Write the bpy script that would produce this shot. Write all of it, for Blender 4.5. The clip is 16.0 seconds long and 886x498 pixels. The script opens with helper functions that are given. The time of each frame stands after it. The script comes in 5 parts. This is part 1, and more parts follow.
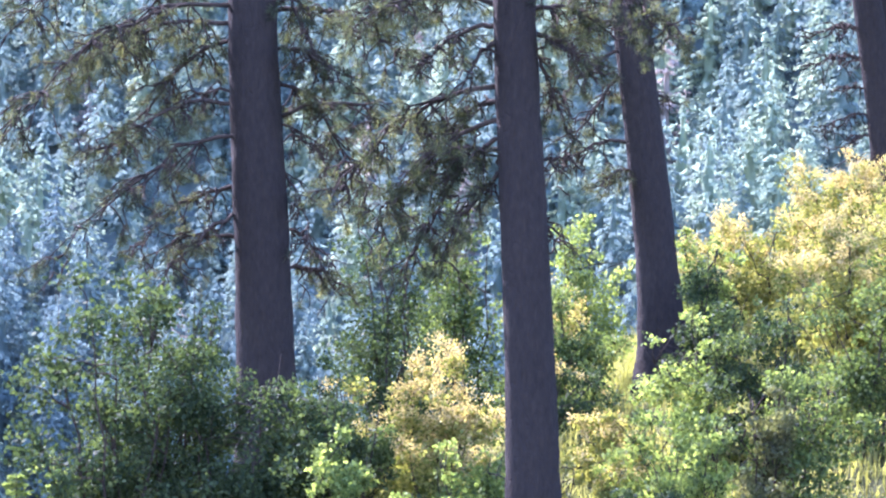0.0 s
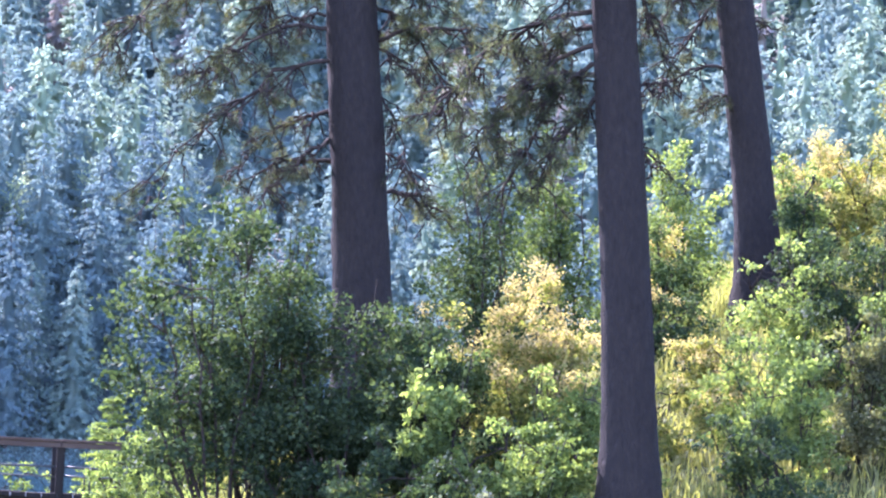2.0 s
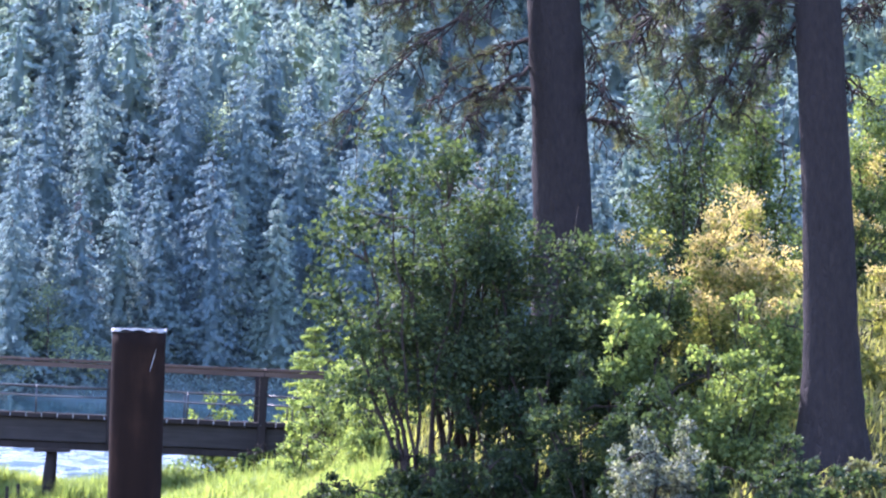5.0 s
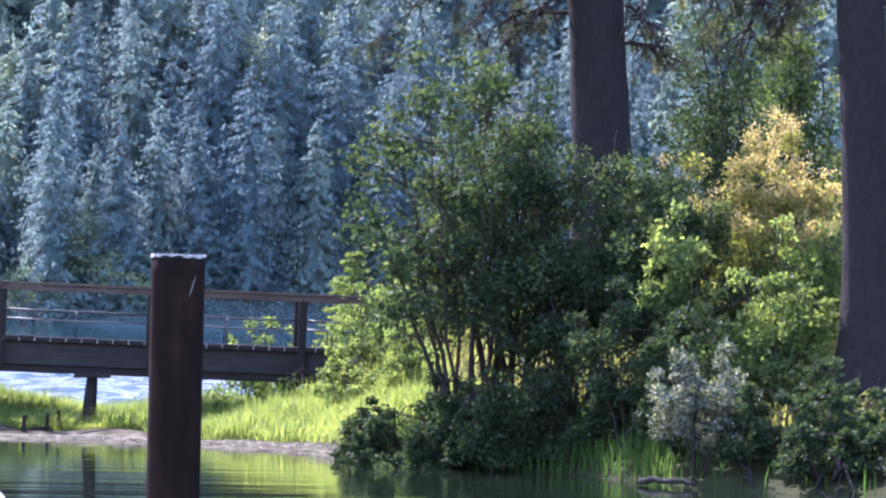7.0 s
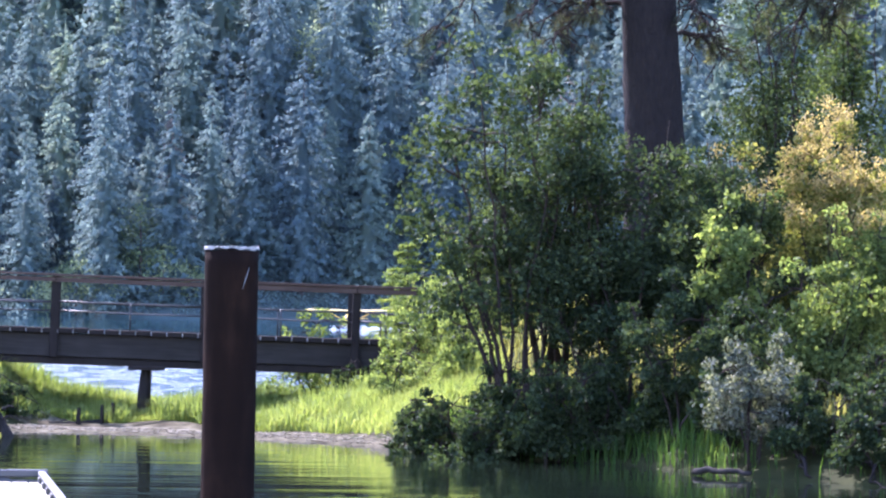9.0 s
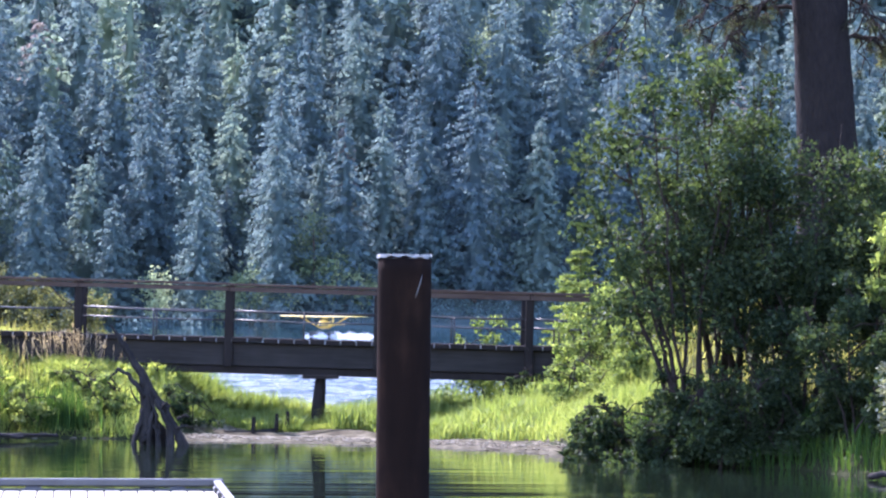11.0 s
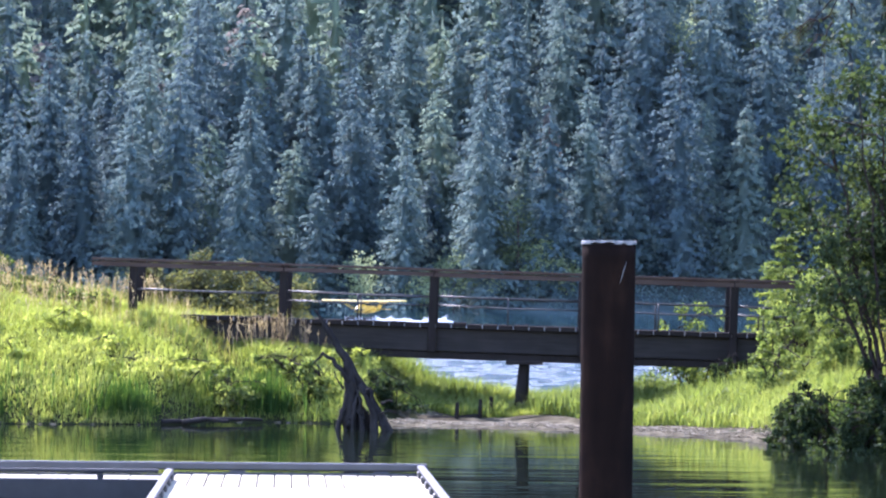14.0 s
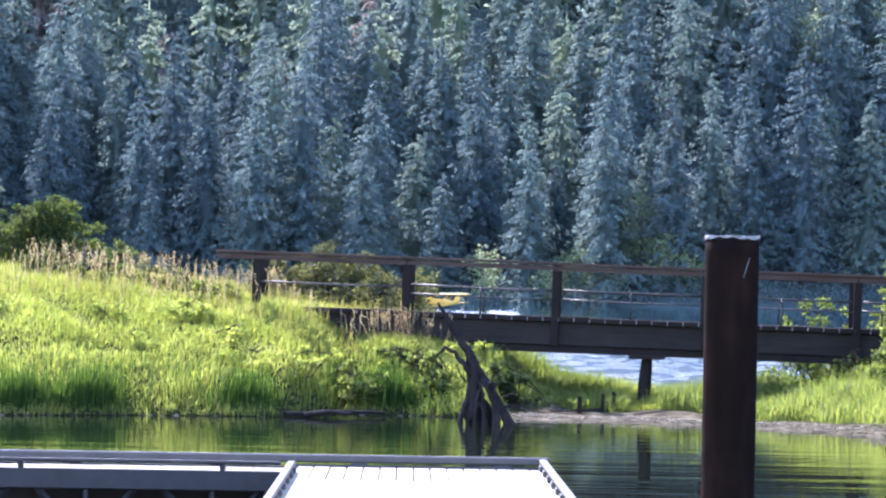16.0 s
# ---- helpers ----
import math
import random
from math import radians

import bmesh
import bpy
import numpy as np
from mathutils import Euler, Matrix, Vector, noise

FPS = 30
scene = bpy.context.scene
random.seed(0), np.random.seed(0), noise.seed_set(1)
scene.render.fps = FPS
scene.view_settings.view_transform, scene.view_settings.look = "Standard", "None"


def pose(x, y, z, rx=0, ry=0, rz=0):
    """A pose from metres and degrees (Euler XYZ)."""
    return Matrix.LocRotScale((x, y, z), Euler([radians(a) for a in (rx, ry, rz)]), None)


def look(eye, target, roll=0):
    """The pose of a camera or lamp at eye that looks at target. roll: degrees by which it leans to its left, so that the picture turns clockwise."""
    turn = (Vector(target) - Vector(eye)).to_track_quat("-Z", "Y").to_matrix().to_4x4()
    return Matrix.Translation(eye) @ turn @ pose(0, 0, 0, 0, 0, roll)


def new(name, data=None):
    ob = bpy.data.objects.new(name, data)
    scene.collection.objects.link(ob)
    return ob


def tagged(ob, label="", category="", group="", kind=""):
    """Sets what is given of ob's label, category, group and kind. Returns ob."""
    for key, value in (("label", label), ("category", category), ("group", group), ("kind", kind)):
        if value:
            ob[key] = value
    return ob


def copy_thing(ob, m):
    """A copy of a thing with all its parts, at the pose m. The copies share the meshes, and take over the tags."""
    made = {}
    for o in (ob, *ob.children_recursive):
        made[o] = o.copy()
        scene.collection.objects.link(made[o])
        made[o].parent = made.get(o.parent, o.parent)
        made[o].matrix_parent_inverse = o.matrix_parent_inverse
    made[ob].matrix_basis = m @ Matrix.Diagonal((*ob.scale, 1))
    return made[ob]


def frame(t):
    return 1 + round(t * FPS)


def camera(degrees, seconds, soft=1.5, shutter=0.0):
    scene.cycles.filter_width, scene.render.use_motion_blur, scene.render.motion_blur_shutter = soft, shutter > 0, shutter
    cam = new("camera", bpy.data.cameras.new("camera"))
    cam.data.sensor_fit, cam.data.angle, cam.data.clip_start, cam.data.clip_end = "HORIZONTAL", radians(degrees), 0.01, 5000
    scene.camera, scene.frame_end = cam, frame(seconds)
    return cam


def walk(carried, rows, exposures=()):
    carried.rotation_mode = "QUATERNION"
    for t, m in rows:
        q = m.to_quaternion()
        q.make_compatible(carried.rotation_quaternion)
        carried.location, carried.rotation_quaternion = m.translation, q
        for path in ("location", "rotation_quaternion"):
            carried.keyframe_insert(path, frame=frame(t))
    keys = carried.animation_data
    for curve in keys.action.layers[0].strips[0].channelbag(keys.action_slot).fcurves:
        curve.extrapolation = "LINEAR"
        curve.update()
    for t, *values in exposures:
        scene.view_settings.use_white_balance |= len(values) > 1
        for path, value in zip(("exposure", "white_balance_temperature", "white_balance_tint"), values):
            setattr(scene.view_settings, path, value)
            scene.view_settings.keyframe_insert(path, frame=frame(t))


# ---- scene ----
# Units in metres. Eye 2.4 m over the lagoon, y runs out over the lagoon to the lake and the far shore.
cam = camera(12.0, 16.0, soft=2.3)
EYE = (0.0, 0.0, 2.4)
ROWS = [
    (0.0, 94.020, -1.343, -9.469),
    (0.5, 93.628, -1.362, -8.956),
    (1.0, 93.166, -1.499, -8.412),
    (1.5, 92.915, -1.460, -8.086),
    (2.0, 92.970, -1.590, -8.173),
    (2.5, 93.063, -1.655, -8.105),
    (3.0, 93.021, -1.625, -7.823),
    (3.5, 92.863, -1.559, -7.179),
    (4.0, 92.541, -1.409, -6.569),
    (4.5, 92.171, -1.296, -6.027),
    (5.0, 91.924, -1.341, -5.430),
    (5.2, 91.746, -1.400, -5.196),
    (7.3, 90.861, -0.898, -4.725),
    (7.5, 90.876, -0.945, -4.391),
    (8.0, 90.789, -0.896, -4.424),
    (8.2, 90.772, -0.939, -4.455),
    (10.3, 90.751, -0.397, -2.638),
    (10.5, 90.789, -0.363, -2.314),
    (11.0, 90.821, -0.338, -1.813),
    (11.5, 90.491, -0.218, -1.217),
    (12.0, 90.278, -0.331, -0.574),
    (12.5, 90.230, -0.350, -0.001),
    (13.0, 90.297, -0.438, 0.245),
    (13.5, 90.423, -0.516, 0.574),
    (14.0, 90.608, -0.596, 0.959),
    (14.5, 90.675, -0.573, 1.591),
    (15.0, 90.662, -0.495, 2.241),
    (15.5, 90.465, -0.724, 2.652),
    (16.0, 90.501, -0.930, 2.630),
]
EXPOSURES = [(0.0, 3.44, 5380, 39), (3.5, 3.32, 5430, 39), (5.0, 3.08, 5440, 38), (7.5, 2.74, 5500, 37), (10.5, 2.7, 5480, 36), (12.5, 2.38, 5570, 33), (16.0, 2.44, 5570, 32)]
walk(cam, [(t, pose(*EYE, rx, ry, rz)) for t, rx, ry, rz in ROWS], exposures=EXPOSURES)

# ---- light ----
SUN_AZ, SUN_EL = radians(-30), radians(45)
world = bpy.data.worlds.new("sky")
scene.world = world
world.use_nodes = True
wn = world.node_tree
wn.nodes.clear()
sky = wn.nodes.new("ShaderNodeTexSky")
sky.sky_type, sky.sun_disc = "NISHITA", False
sky.sun_elevation, sky.sun_rotation = SUN_EL, SUN_AZ
sky.air_density, sky.dust_density, sky.ozone_density = 1.3, 0.6, 1.6
background = wn.nodes.new("ShaderNodeBackground")
background.inputs["Strength"].default_value = 0.14
wout = wn.nodes.new("ShaderNodeOutputWorld")
wn.links.new(sky.outputs[0], background.inputs[0])
wn.links.new(background.outputs[0], wout.inputs[0])
sun = new("sun", bpy.data.lights.new("sun", "SUN"))
sun.data.energy, sun.data.angle, sun.data.color = 3.9, radians(0.53), (1.0, 0.95, 0.86)
sun.matrix_world = look((math.sin(SUN_AZ) * math.cos(SUN_EL) * 300, math.cos(SUN_AZ) * math.cos(SUN_EL) * 300, math.sin(SUN_EL) * 300), (0, 0, 0))


# ---- materials ----
def material(name):
    m = bpy.data.materials.new(name)
    m.use_nodes = True
    nt = m.node_tree
    return m, nt, nt.nodes["Principled BSDF"], nt.nodes["Material Output"]


def node(nt, kind, **inputs):
    n = nt.nodes.new(kind)
    for key, value in inputs.items():
        n.inputs[key.replace("_", " ")].default_value = value
    return n


def ramp(nt, fac, stops):
    r = nt.nodes.new("ShaderNodeValToRGB")
    while len(r.color_ramp.elements) < len(stops):
        r.color_ramp.elements.new(0.5)
    for e, (p, c) in zip(r.color_ramp.elements, stops):
        e.position, e.color = p, (*c, 1)
    nt.links.new(fac, r.inputs[0])
    return r.outputs[0]


def mix(nt, fac, a, b, blend="MIX"):
    m = nt.nodes.new("ShaderNodeMix")
    m.data_type, m.blend_type = "RGBA", blend
    for value, slot in ((fac, m.inputs[0]), (a, m.inputs[6]), (b, m.inputs[7])):
        if hasattr(value, "is_linked"):
            nt.links.new(value, slot)
        elif isinstance(value, tuple):
            slot.default_value = (*value, 1)
        else:
            slot.default_value = value
    return m.outputs[2]


def place(nt, scale=(1, 1, 1), kind="Object"):
    tc = nt.nodes.new("ShaderNodeTexCoord")
    mp = nt.nodes.new("ShaderNodeMapping")
    mp.inputs["Scale"].default_value = scale
    nt.links.new(tc.outputs[kind], mp.inputs[0])
    return mp.outputs[0]


def fbm(nt, vector, scale, detail=4, rough=0.55):
    n = node(nt, "ShaderNodeTexNoise", Scale=scale, Detail=detail, Roughness=rough)
    nt.links.new(vector, n.inputs["Vector"])
    return n.outputs["Fac"]


def bump(nt, bsdf, height, strength, distance):
    b = node(nt, "ShaderNodeBump", Strength=strength, Distance=distance)
    nt.links.new(height, b.inputs["Height"])
    nt.links.new(b.outputs[0], bsdf.inputs["Normal"])


def leaf_material(name, dark, mid, light, through_light=0.45, patch=0.8, rough=0.6, glow=1.6):
    """Leaves: three tones by leaf and by patch, and light that passes through the blade."""
    m, nt, p, out = material(name)
    geo = nt.nodes.new("ShaderNodeNewGeometry")
    big = fbm(nt, place(nt), patch, 2)
    add = nt.nodes.new("ShaderNodeMath")
    add.operation = "MULTIPLY_ADD"
    nt.links.new(geo.outputs["Random Per Island"], add.inputs[0])
    add.inputs[1].default_value = 0.6
    sub = nt.nodes.new("ShaderNodeMath")
    sub.operation = "MULTIPLY_ADD"
    nt.links.new(big, sub.inputs[0])
    sub.inputs[1].default_value, sub.inputs[2].default_value = 1.2, -0.4
    nt.links.new(sub.outputs[0], add.inputs[2])
    col = ramp(nt, add.outputs[0], [(0.1, dark), (0.5, mid), (0.95, light)])
    nt.links.new(col, p.inputs["Base Color"])
    p.inputs["Roughness"].default_value = rough
    p.inputs["Specular IOR Level"].default_value = 0.04
    tr = nt.nodes.new("ShaderNodeBsdfTranslucent")
    warm = mix(nt, 1.0, col, (glow, glow, glow * 0.45), "MULTIPLY")
    nt.links.new(warm, tr.inputs[0])
    ms = nt.nodes.new("ShaderNodeMixShader")
    ms.inputs[0].default_value = through_light
    nt.links.new(p.outputs[0], ms.inputs[1])
    nt.links.new(tr.outputs[0], ms.inputs[2])
    nt.links.new(ms.outputs[0], out.inputs[0])
    return m


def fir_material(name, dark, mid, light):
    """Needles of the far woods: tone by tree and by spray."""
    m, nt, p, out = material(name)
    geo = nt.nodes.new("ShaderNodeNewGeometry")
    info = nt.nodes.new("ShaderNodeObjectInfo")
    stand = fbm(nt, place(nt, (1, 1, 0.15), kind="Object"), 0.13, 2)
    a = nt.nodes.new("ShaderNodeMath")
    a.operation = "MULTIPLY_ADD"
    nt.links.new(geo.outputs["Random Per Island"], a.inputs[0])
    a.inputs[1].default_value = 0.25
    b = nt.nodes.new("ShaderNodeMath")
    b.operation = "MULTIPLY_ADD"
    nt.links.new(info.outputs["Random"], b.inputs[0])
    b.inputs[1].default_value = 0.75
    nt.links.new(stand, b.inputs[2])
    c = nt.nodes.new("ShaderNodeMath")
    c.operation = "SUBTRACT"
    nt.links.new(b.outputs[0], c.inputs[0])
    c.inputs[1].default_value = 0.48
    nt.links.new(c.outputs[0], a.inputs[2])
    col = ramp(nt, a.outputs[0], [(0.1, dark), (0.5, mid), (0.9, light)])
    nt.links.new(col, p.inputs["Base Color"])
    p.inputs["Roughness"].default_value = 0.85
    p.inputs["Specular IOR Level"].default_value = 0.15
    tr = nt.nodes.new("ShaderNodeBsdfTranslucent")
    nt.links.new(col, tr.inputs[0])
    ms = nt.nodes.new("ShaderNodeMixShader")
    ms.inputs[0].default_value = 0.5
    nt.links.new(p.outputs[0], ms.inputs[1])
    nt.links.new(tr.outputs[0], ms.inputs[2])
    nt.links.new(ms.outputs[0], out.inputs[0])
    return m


def rough_material(name, stops, scale=(1, 1, 1), grain=8, rough=0.85, relief=0.6, depth=0.02, metal=0.0, patch=1.0):
    """Grain and patches, for wood, bark, soil and rust."""
    m, nt, p, out = material(name)
    v = place(nt, scale)
    g = fbm(nt, v, grain, 6, 0.65)
    s = fbm(nt, place(nt), patch, 3)
    half = nt.nodes.new("ShaderNodeMath")
    half.operation = "MULTIPLY_ADD"
    nt.links.new(s, half.inputs[0])
    half.inputs[1].default_value = 0.6
    sc = nt.nodes.new("ShaderNodeMath")
    sc.operation = "MULTIPLY_ADD"
    nt.links.new(g, sc.inputs[0])
    sc.inputs[1].default_value, sc.inputs[2].default_value = 0.8, -0.2
    nt.links.new(sc.outputs[0], half.inputs[2])
    nt.links.new(ramp(nt, half.outputs[0], stops), p.inputs["Base Color"])
    p.inputs["Roughness"].default_value, p.inputs["Metallic"].default_value = rough, metal
    p.inputs["Specular IOR Level"].default_value = 0.02
    bump(nt, p, g, relief, depth)
    return m


def bark_material(name, stops):
    """Ponderosa bark: long plates with dark furrows."""
    m, nt, p, out = material(name)
    v = place(nt, (1, 1, 0.22))
    vo = node(nt, "ShaderNodeTexVoronoi", Scale=15.0)
    vo.feature = "DISTANCE_TO_EDGE"
    warp = nt.nodes.new("ShaderNodeVectorMath")
    warp.operation = "MULTIPLY_ADD"
    nz = node(nt, "ShaderNodeTexNoise", Scale=5.0, Detail=3.0)
    nt.links.new(v, nz.inputs["Vector"])
    nt.links.new(nz.outputs["Color"], warp.inputs[0])
    warp.inputs[1].default_value = (0.25, 0.25, 0.25)
    nt.links.new(v, warp.inputs[2])
    nt.links.new(warp.outputs[0], vo.inputs["Vector"])
    plates = nt.nodes.new("ShaderNodeMath")
    plates.operation, plates.use_clamp = "MULTIPLY", True
    nt.links.new(vo.outputs["Distance"], plates.inputs[0])
    plates.inputs[1].default_value = 7.0
    g = fbm(nt, place(nt, (1, 1, 0.4)), 14, 5)
    col = ramp(nt, g, stops)
    furrow = mix(nt, plates.outputs[0], (0.022, 0.018, 0.017), col)
    nt.links.new(furrow, p.inputs["Base Color"])
    p.inputs["Roughness"].default_value = 0.9
    p.inputs["Specular IOR Level"].default_value = 0.06
    bump(nt, p, plates.outputs[0], 0.5, 0.03)
    return m


def water_material(name, colour, waves, rough, calm=None):
    """waves: (scale along x, scale along y, strength, distance)"""
    m, nt, p, out = material(name)
    p.inputs["Base Color"].default_value = (*colour, 1)
    p.inputs["Roughness"].default_value, p.inputs["IOR"].default_value = rough, 1.33
    height = None
    for sx, sy, k, d in waves:
        b = node(nt, "ShaderNodeBump", Strength=k, Distance=d)
        wave = fbm(nt, place(nt, (sx, sy, 1)), 1.0, 3)
        if calm:
            sep = nt.nodes.new("ShaderNodeSeparateXYZ")
            nt.links.new(place(nt), sep.inputs[0])
            mr = node(nt, "ShaderNodeMapRange")
            for i, value in enumerate((calm[0], calm[1], 1.0, 0.004)):
                mr.inputs[i + 1].default_value = value
            nt.links.new(sep.outputs[1], mr.inputs[0])
            mul = nt.nodes.new("ShaderNodeMath")
            mul.operation = "MULTIPLY"
            nt.links.new(wave, mul.inputs[0])
            nt.links.new(mr.outputs[0], mul.inputs[1])
            wave = mul.outputs[0]
        nt.links.new(wave, b.inputs["Height"])
        if height:
            nt.links.new(height, b.inputs["Normal"])
        height = b.outputs[0]
    nt.links.new(height, p.inputs["Normal"])
    if calm:
        sep = nt.nodes.new("ShaderNodeSeparateXYZ")
        nt.links.new(place(nt), sep.inputs[0])
        mr = node(nt, "ShaderNodeMapRange")
        for i, value in enumerate((calm[0], calm[1], rough, 0.02)):
            mr.inputs[i + 1].default_value = value
        nt.links.new(sep.outputs[1], mr.inputs[0])
        gust = nt.nodes.new("ShaderNodeMapRange")
        for i, value in enumerate((0.4, 0.62, 0.35, 1.3)):
            gust.inputs[i + 1].default_value = value
        nt.links.new(fbm(nt, place(nt, (0.9, 0.16, 1)), 1.0, 5, 0.7), gust.inputs[0])
        windy = nt.nodes.new("ShaderNodeMath")
        windy.operation = "MULTIPLY"
        nt.links.new(mr.outputs[0], windy.inputs[0])
        nt.links.new(gust.outputs[0], windy.inputs[1])
        nt.links.new(windy.outputs[0], p.inputs["Roughness"])
    return m


def plain(name, colour, rough=0.5, metal=0.0, grain=6.0, spread=0.25):
    """A painted or smooth surface with faint mottling."""
    m, nt, p, out = material(name)
    g = fbm(nt, place(nt), grain, 4)
    lo = tuple(c * (1 - spread) for c in colour)
    hi = tuple(min(1.0, c * (1 + spread)) for c in colour)
    nt.links.new(ramp(nt, g, [(0.3, lo), (0.7, hi)]), p.inputs["Base Color"])
    p.inputs["Roughness"].default_value, p.inputs["Metallic"].default_value = rough, metal
    return m


# Leaf tones hold light: alder green darkened for shade, bright green lifted for sun.
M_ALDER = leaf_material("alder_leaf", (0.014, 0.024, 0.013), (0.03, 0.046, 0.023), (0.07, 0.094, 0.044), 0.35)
M_BRIGHT = leaf_material("sun_painted_leaf", (0.044, 0.066, 0.026), (0.118, 0.156, 0.054), (0.235, 0.27, 0.11), 0.5)
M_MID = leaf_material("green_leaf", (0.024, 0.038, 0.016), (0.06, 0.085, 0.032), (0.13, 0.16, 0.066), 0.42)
M_OLIVE = leaf_material("olive_leaf", (0.04, 0.045, 0.027), (0.092, 0.098, 0.052), (0.18, 0.175, 0.1), 0.4)
M_YELLOW = leaf_material("yellowing_leaf", (0.06, 0.075, 0.022), (0.15, 0.154, 0.048), (0.28, 0.25, 0.1), 0.45)
M_SILVER = leaf_material("silver_leaf", (0.035, 0.043, 0.033), (0.115, 0.128, 0.1), (0.29, 0.3, 0.25), 0.3, rough=0.5)
M_BLOSSOM = leaf_material("cream_blossom", (0.19, 0.148, 0.07), (0.33, 0.255, 0.13), (0.45, 0.36, 0.2), 0.4)
M_NEEDLE = leaf_material("pine_needle", (0.022, 0.028, 0.019), (0.046, 0.055, 0.036), (0.13, 0.13, 0.078), 0.35, rough=0.6)
M_GRASS = leaf_material("bank_grass", (0.16, 0.205, 0.05), (0.25, 0.29, 0.082), (0.36, 0.38, 0.15), 0.51, patch=0.6, glow=1.5)
M_REED = leaf_material("dark_reed", (0.021, 0.049, 0.014), (0.042, 0.085, 0.021), (0.084, 0.130, 0.035), 0.4)
M_MARSH = leaf_material("marsh_blade", (0.092, 0.128, 0.038), (0.152, 0.194, 0.06), (0.255, 0.28, 0.112), 0.45, patch=0.6)
M_DRY = leaf_material("dry_grass", (0.1, 0.105, 0.038), (0.19, 0.185, 0.07), (0.28, 0.26, 0.115), 0.48, glow=1.4)
M_SEED = leaf_material("seed_head", (0.2, 0.15, 0.115), (0.34, 0.265, 0.21), (0.5, 0.41, 0.34), 0.4, glow=1.3)
# Fir tones lifted towards blue: the valley haze is painted into the needles.
M_HAZE_FIR = fir_material("haze_tinted_fir_needle", (0.09, 0.132, 0.138), (0.122, 0.176, 0.168), (0.16, 0.216, 0.178))
# Lighter, greener copy of the hazy fir with sunlight painted in.
M_SUN_FIR = fir_material("sun_painted_fir_needle", (0.118, 0.168, 0.148), (0.162, 0.22, 0.17), (0.22, 0.28, 0.185))
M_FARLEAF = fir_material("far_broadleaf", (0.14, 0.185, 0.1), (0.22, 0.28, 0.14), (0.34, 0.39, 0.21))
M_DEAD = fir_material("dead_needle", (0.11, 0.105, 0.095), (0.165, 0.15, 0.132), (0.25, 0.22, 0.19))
M_BARK = bark_material("pine_bark", [(0.3, (0.016, 0.0135, 0.0125)), (0.7, (0.03, 0.024, 0.021))])
M_TWIG = rough_material("twig_bark", [(0.2, (0.018, 0.015, 0.013)), (0.8, (0.054, 0.041, 0.034))], grain=20)
M_FIRBARK = rough_material("fir_bark", [(0.2, (0.05, 0.04, 0.04)), (0.8, (0.14, 0.11, 0.1))], grain=2)
# Bank soil darkened to carry the shade of the wooded shore.
M_SOIL = rough_material("bank_soil", [(0.1, (0.013, 0.0125, 0.007)), (0.5, (0.023, 0.026, 0.01)), (0.9, (0.042, 0.042, 0.017))], grain=3, patch=0.4)
M_MUD = rough_material("pale_mud", [(0.35, (0.025, 0.021, 0.012)), (0.52, (0.06, 0.051, 0.031)), (0.75, (0.17, 0.15, 0.1))], grain=3, patch=2.2)
M_STONE = rough_material("pale_stone", [(0.1, (0.08, 0.066, 0.044)), (0.5, (0.19, 0.16, 0.11)), (0.9, (0.36, 0.32, 0.24))], grain=9, patch=5)
# Floor colour raised so the gaps between firs carry painted haze.
M_HAZE_FLOOR = rough_material("haze_lifted_forest_floor", [(0.1, (0.04, 0.055, 0.05)), (0.9, (0.085, 0.11, 0.1))], grain=0.5, patch=0.05)
M_BEAM = rough_material("weathered_beam", [(0.1, (0.0171, 0.0149, 0.0132)), (0.9, (0.0484, 0.0435, 0.0401))], scale=(0.25, 4, 4), grain=6, patch=1.5, depth=0.006)
M_POST = rough_material("dark_timber", [(0.1, (0.0121, 0.0099, 0.0094)), (0.9, (0.0363, 0.0303, 0.0270))], scale=(4, 4, 0.3), grain=6, depth=0.006)
M_RAIL = rough_material("brown_rail", [(0.1, (0.0403, 0.0260, 0.0202)), (0.9, (0.1086, 0.0767, 0.0605))], scale=(0.3, 4, 4), grain=6, rough=0.6, depth=0.004)
M_PIPE = plain("steel_pipe", (0.05, 0.048, 0.046), 0.5, 0.2)
M_RUST = rough_material("rusted_steel", [(0.15, (0.005, 0.0038, 0.0034)), (0.5, (0.0105, 0.0068, 0.0055)), (0.85, (0.026, 0.0145, 0.01))], scale=(1, 1, 0.18), grain=11, rough=0.95, relief=0.6, depth=0.008, patch=5)
M_CAP = rough_material("chalky_cap", [(0.1, (0.06, 0.055, 0.05)), (0.55, (0.26, 0.26, 0.255)), (0.9, (0.4, 0.4, 0.4))], grain=20, patch=9)
M_DECK = rough_material("pale_deck_board", [(0.1, (0.275, 0.25, 0.19)), (0.9, (0.355, 0.325, 0.25))], scale=(4, 0.3, 4), grain=6, patch=2, depth=0.002)
M_ALU = plain("dull_aluminium", (0.05, 0.05, 0.052), 0.55, 0.15, 3.0)
M_FRAME = plain("dark_frame_steel", (0.022, 0.022, 0.024), 0.55, 0.2)
M_FLOAT = plain("black_float", (0.03, 0.03, 0.033), 0.6)
M_DRIFT = rough_material("driftwood", [(0.1, (0.009, 0.0085, 0.0075)), (0.9, (0.046, 0.041, 0.038))], scale=(3, 3, 0.5), grain=8, patch=3, depth=0.012)
M_YPAINT = plain("yellow_paint", (0.6, 0.38, 0.05), 0.3, 0.0, 2.0, 0.08)
M_WING = leaf_material("wing_fabric", (0.62, 0.55, 0.34), (0.7, 0.62, 0.4), (0.75, 0.68, 0.46), 0.45, patch=0.2, glow=1.2)
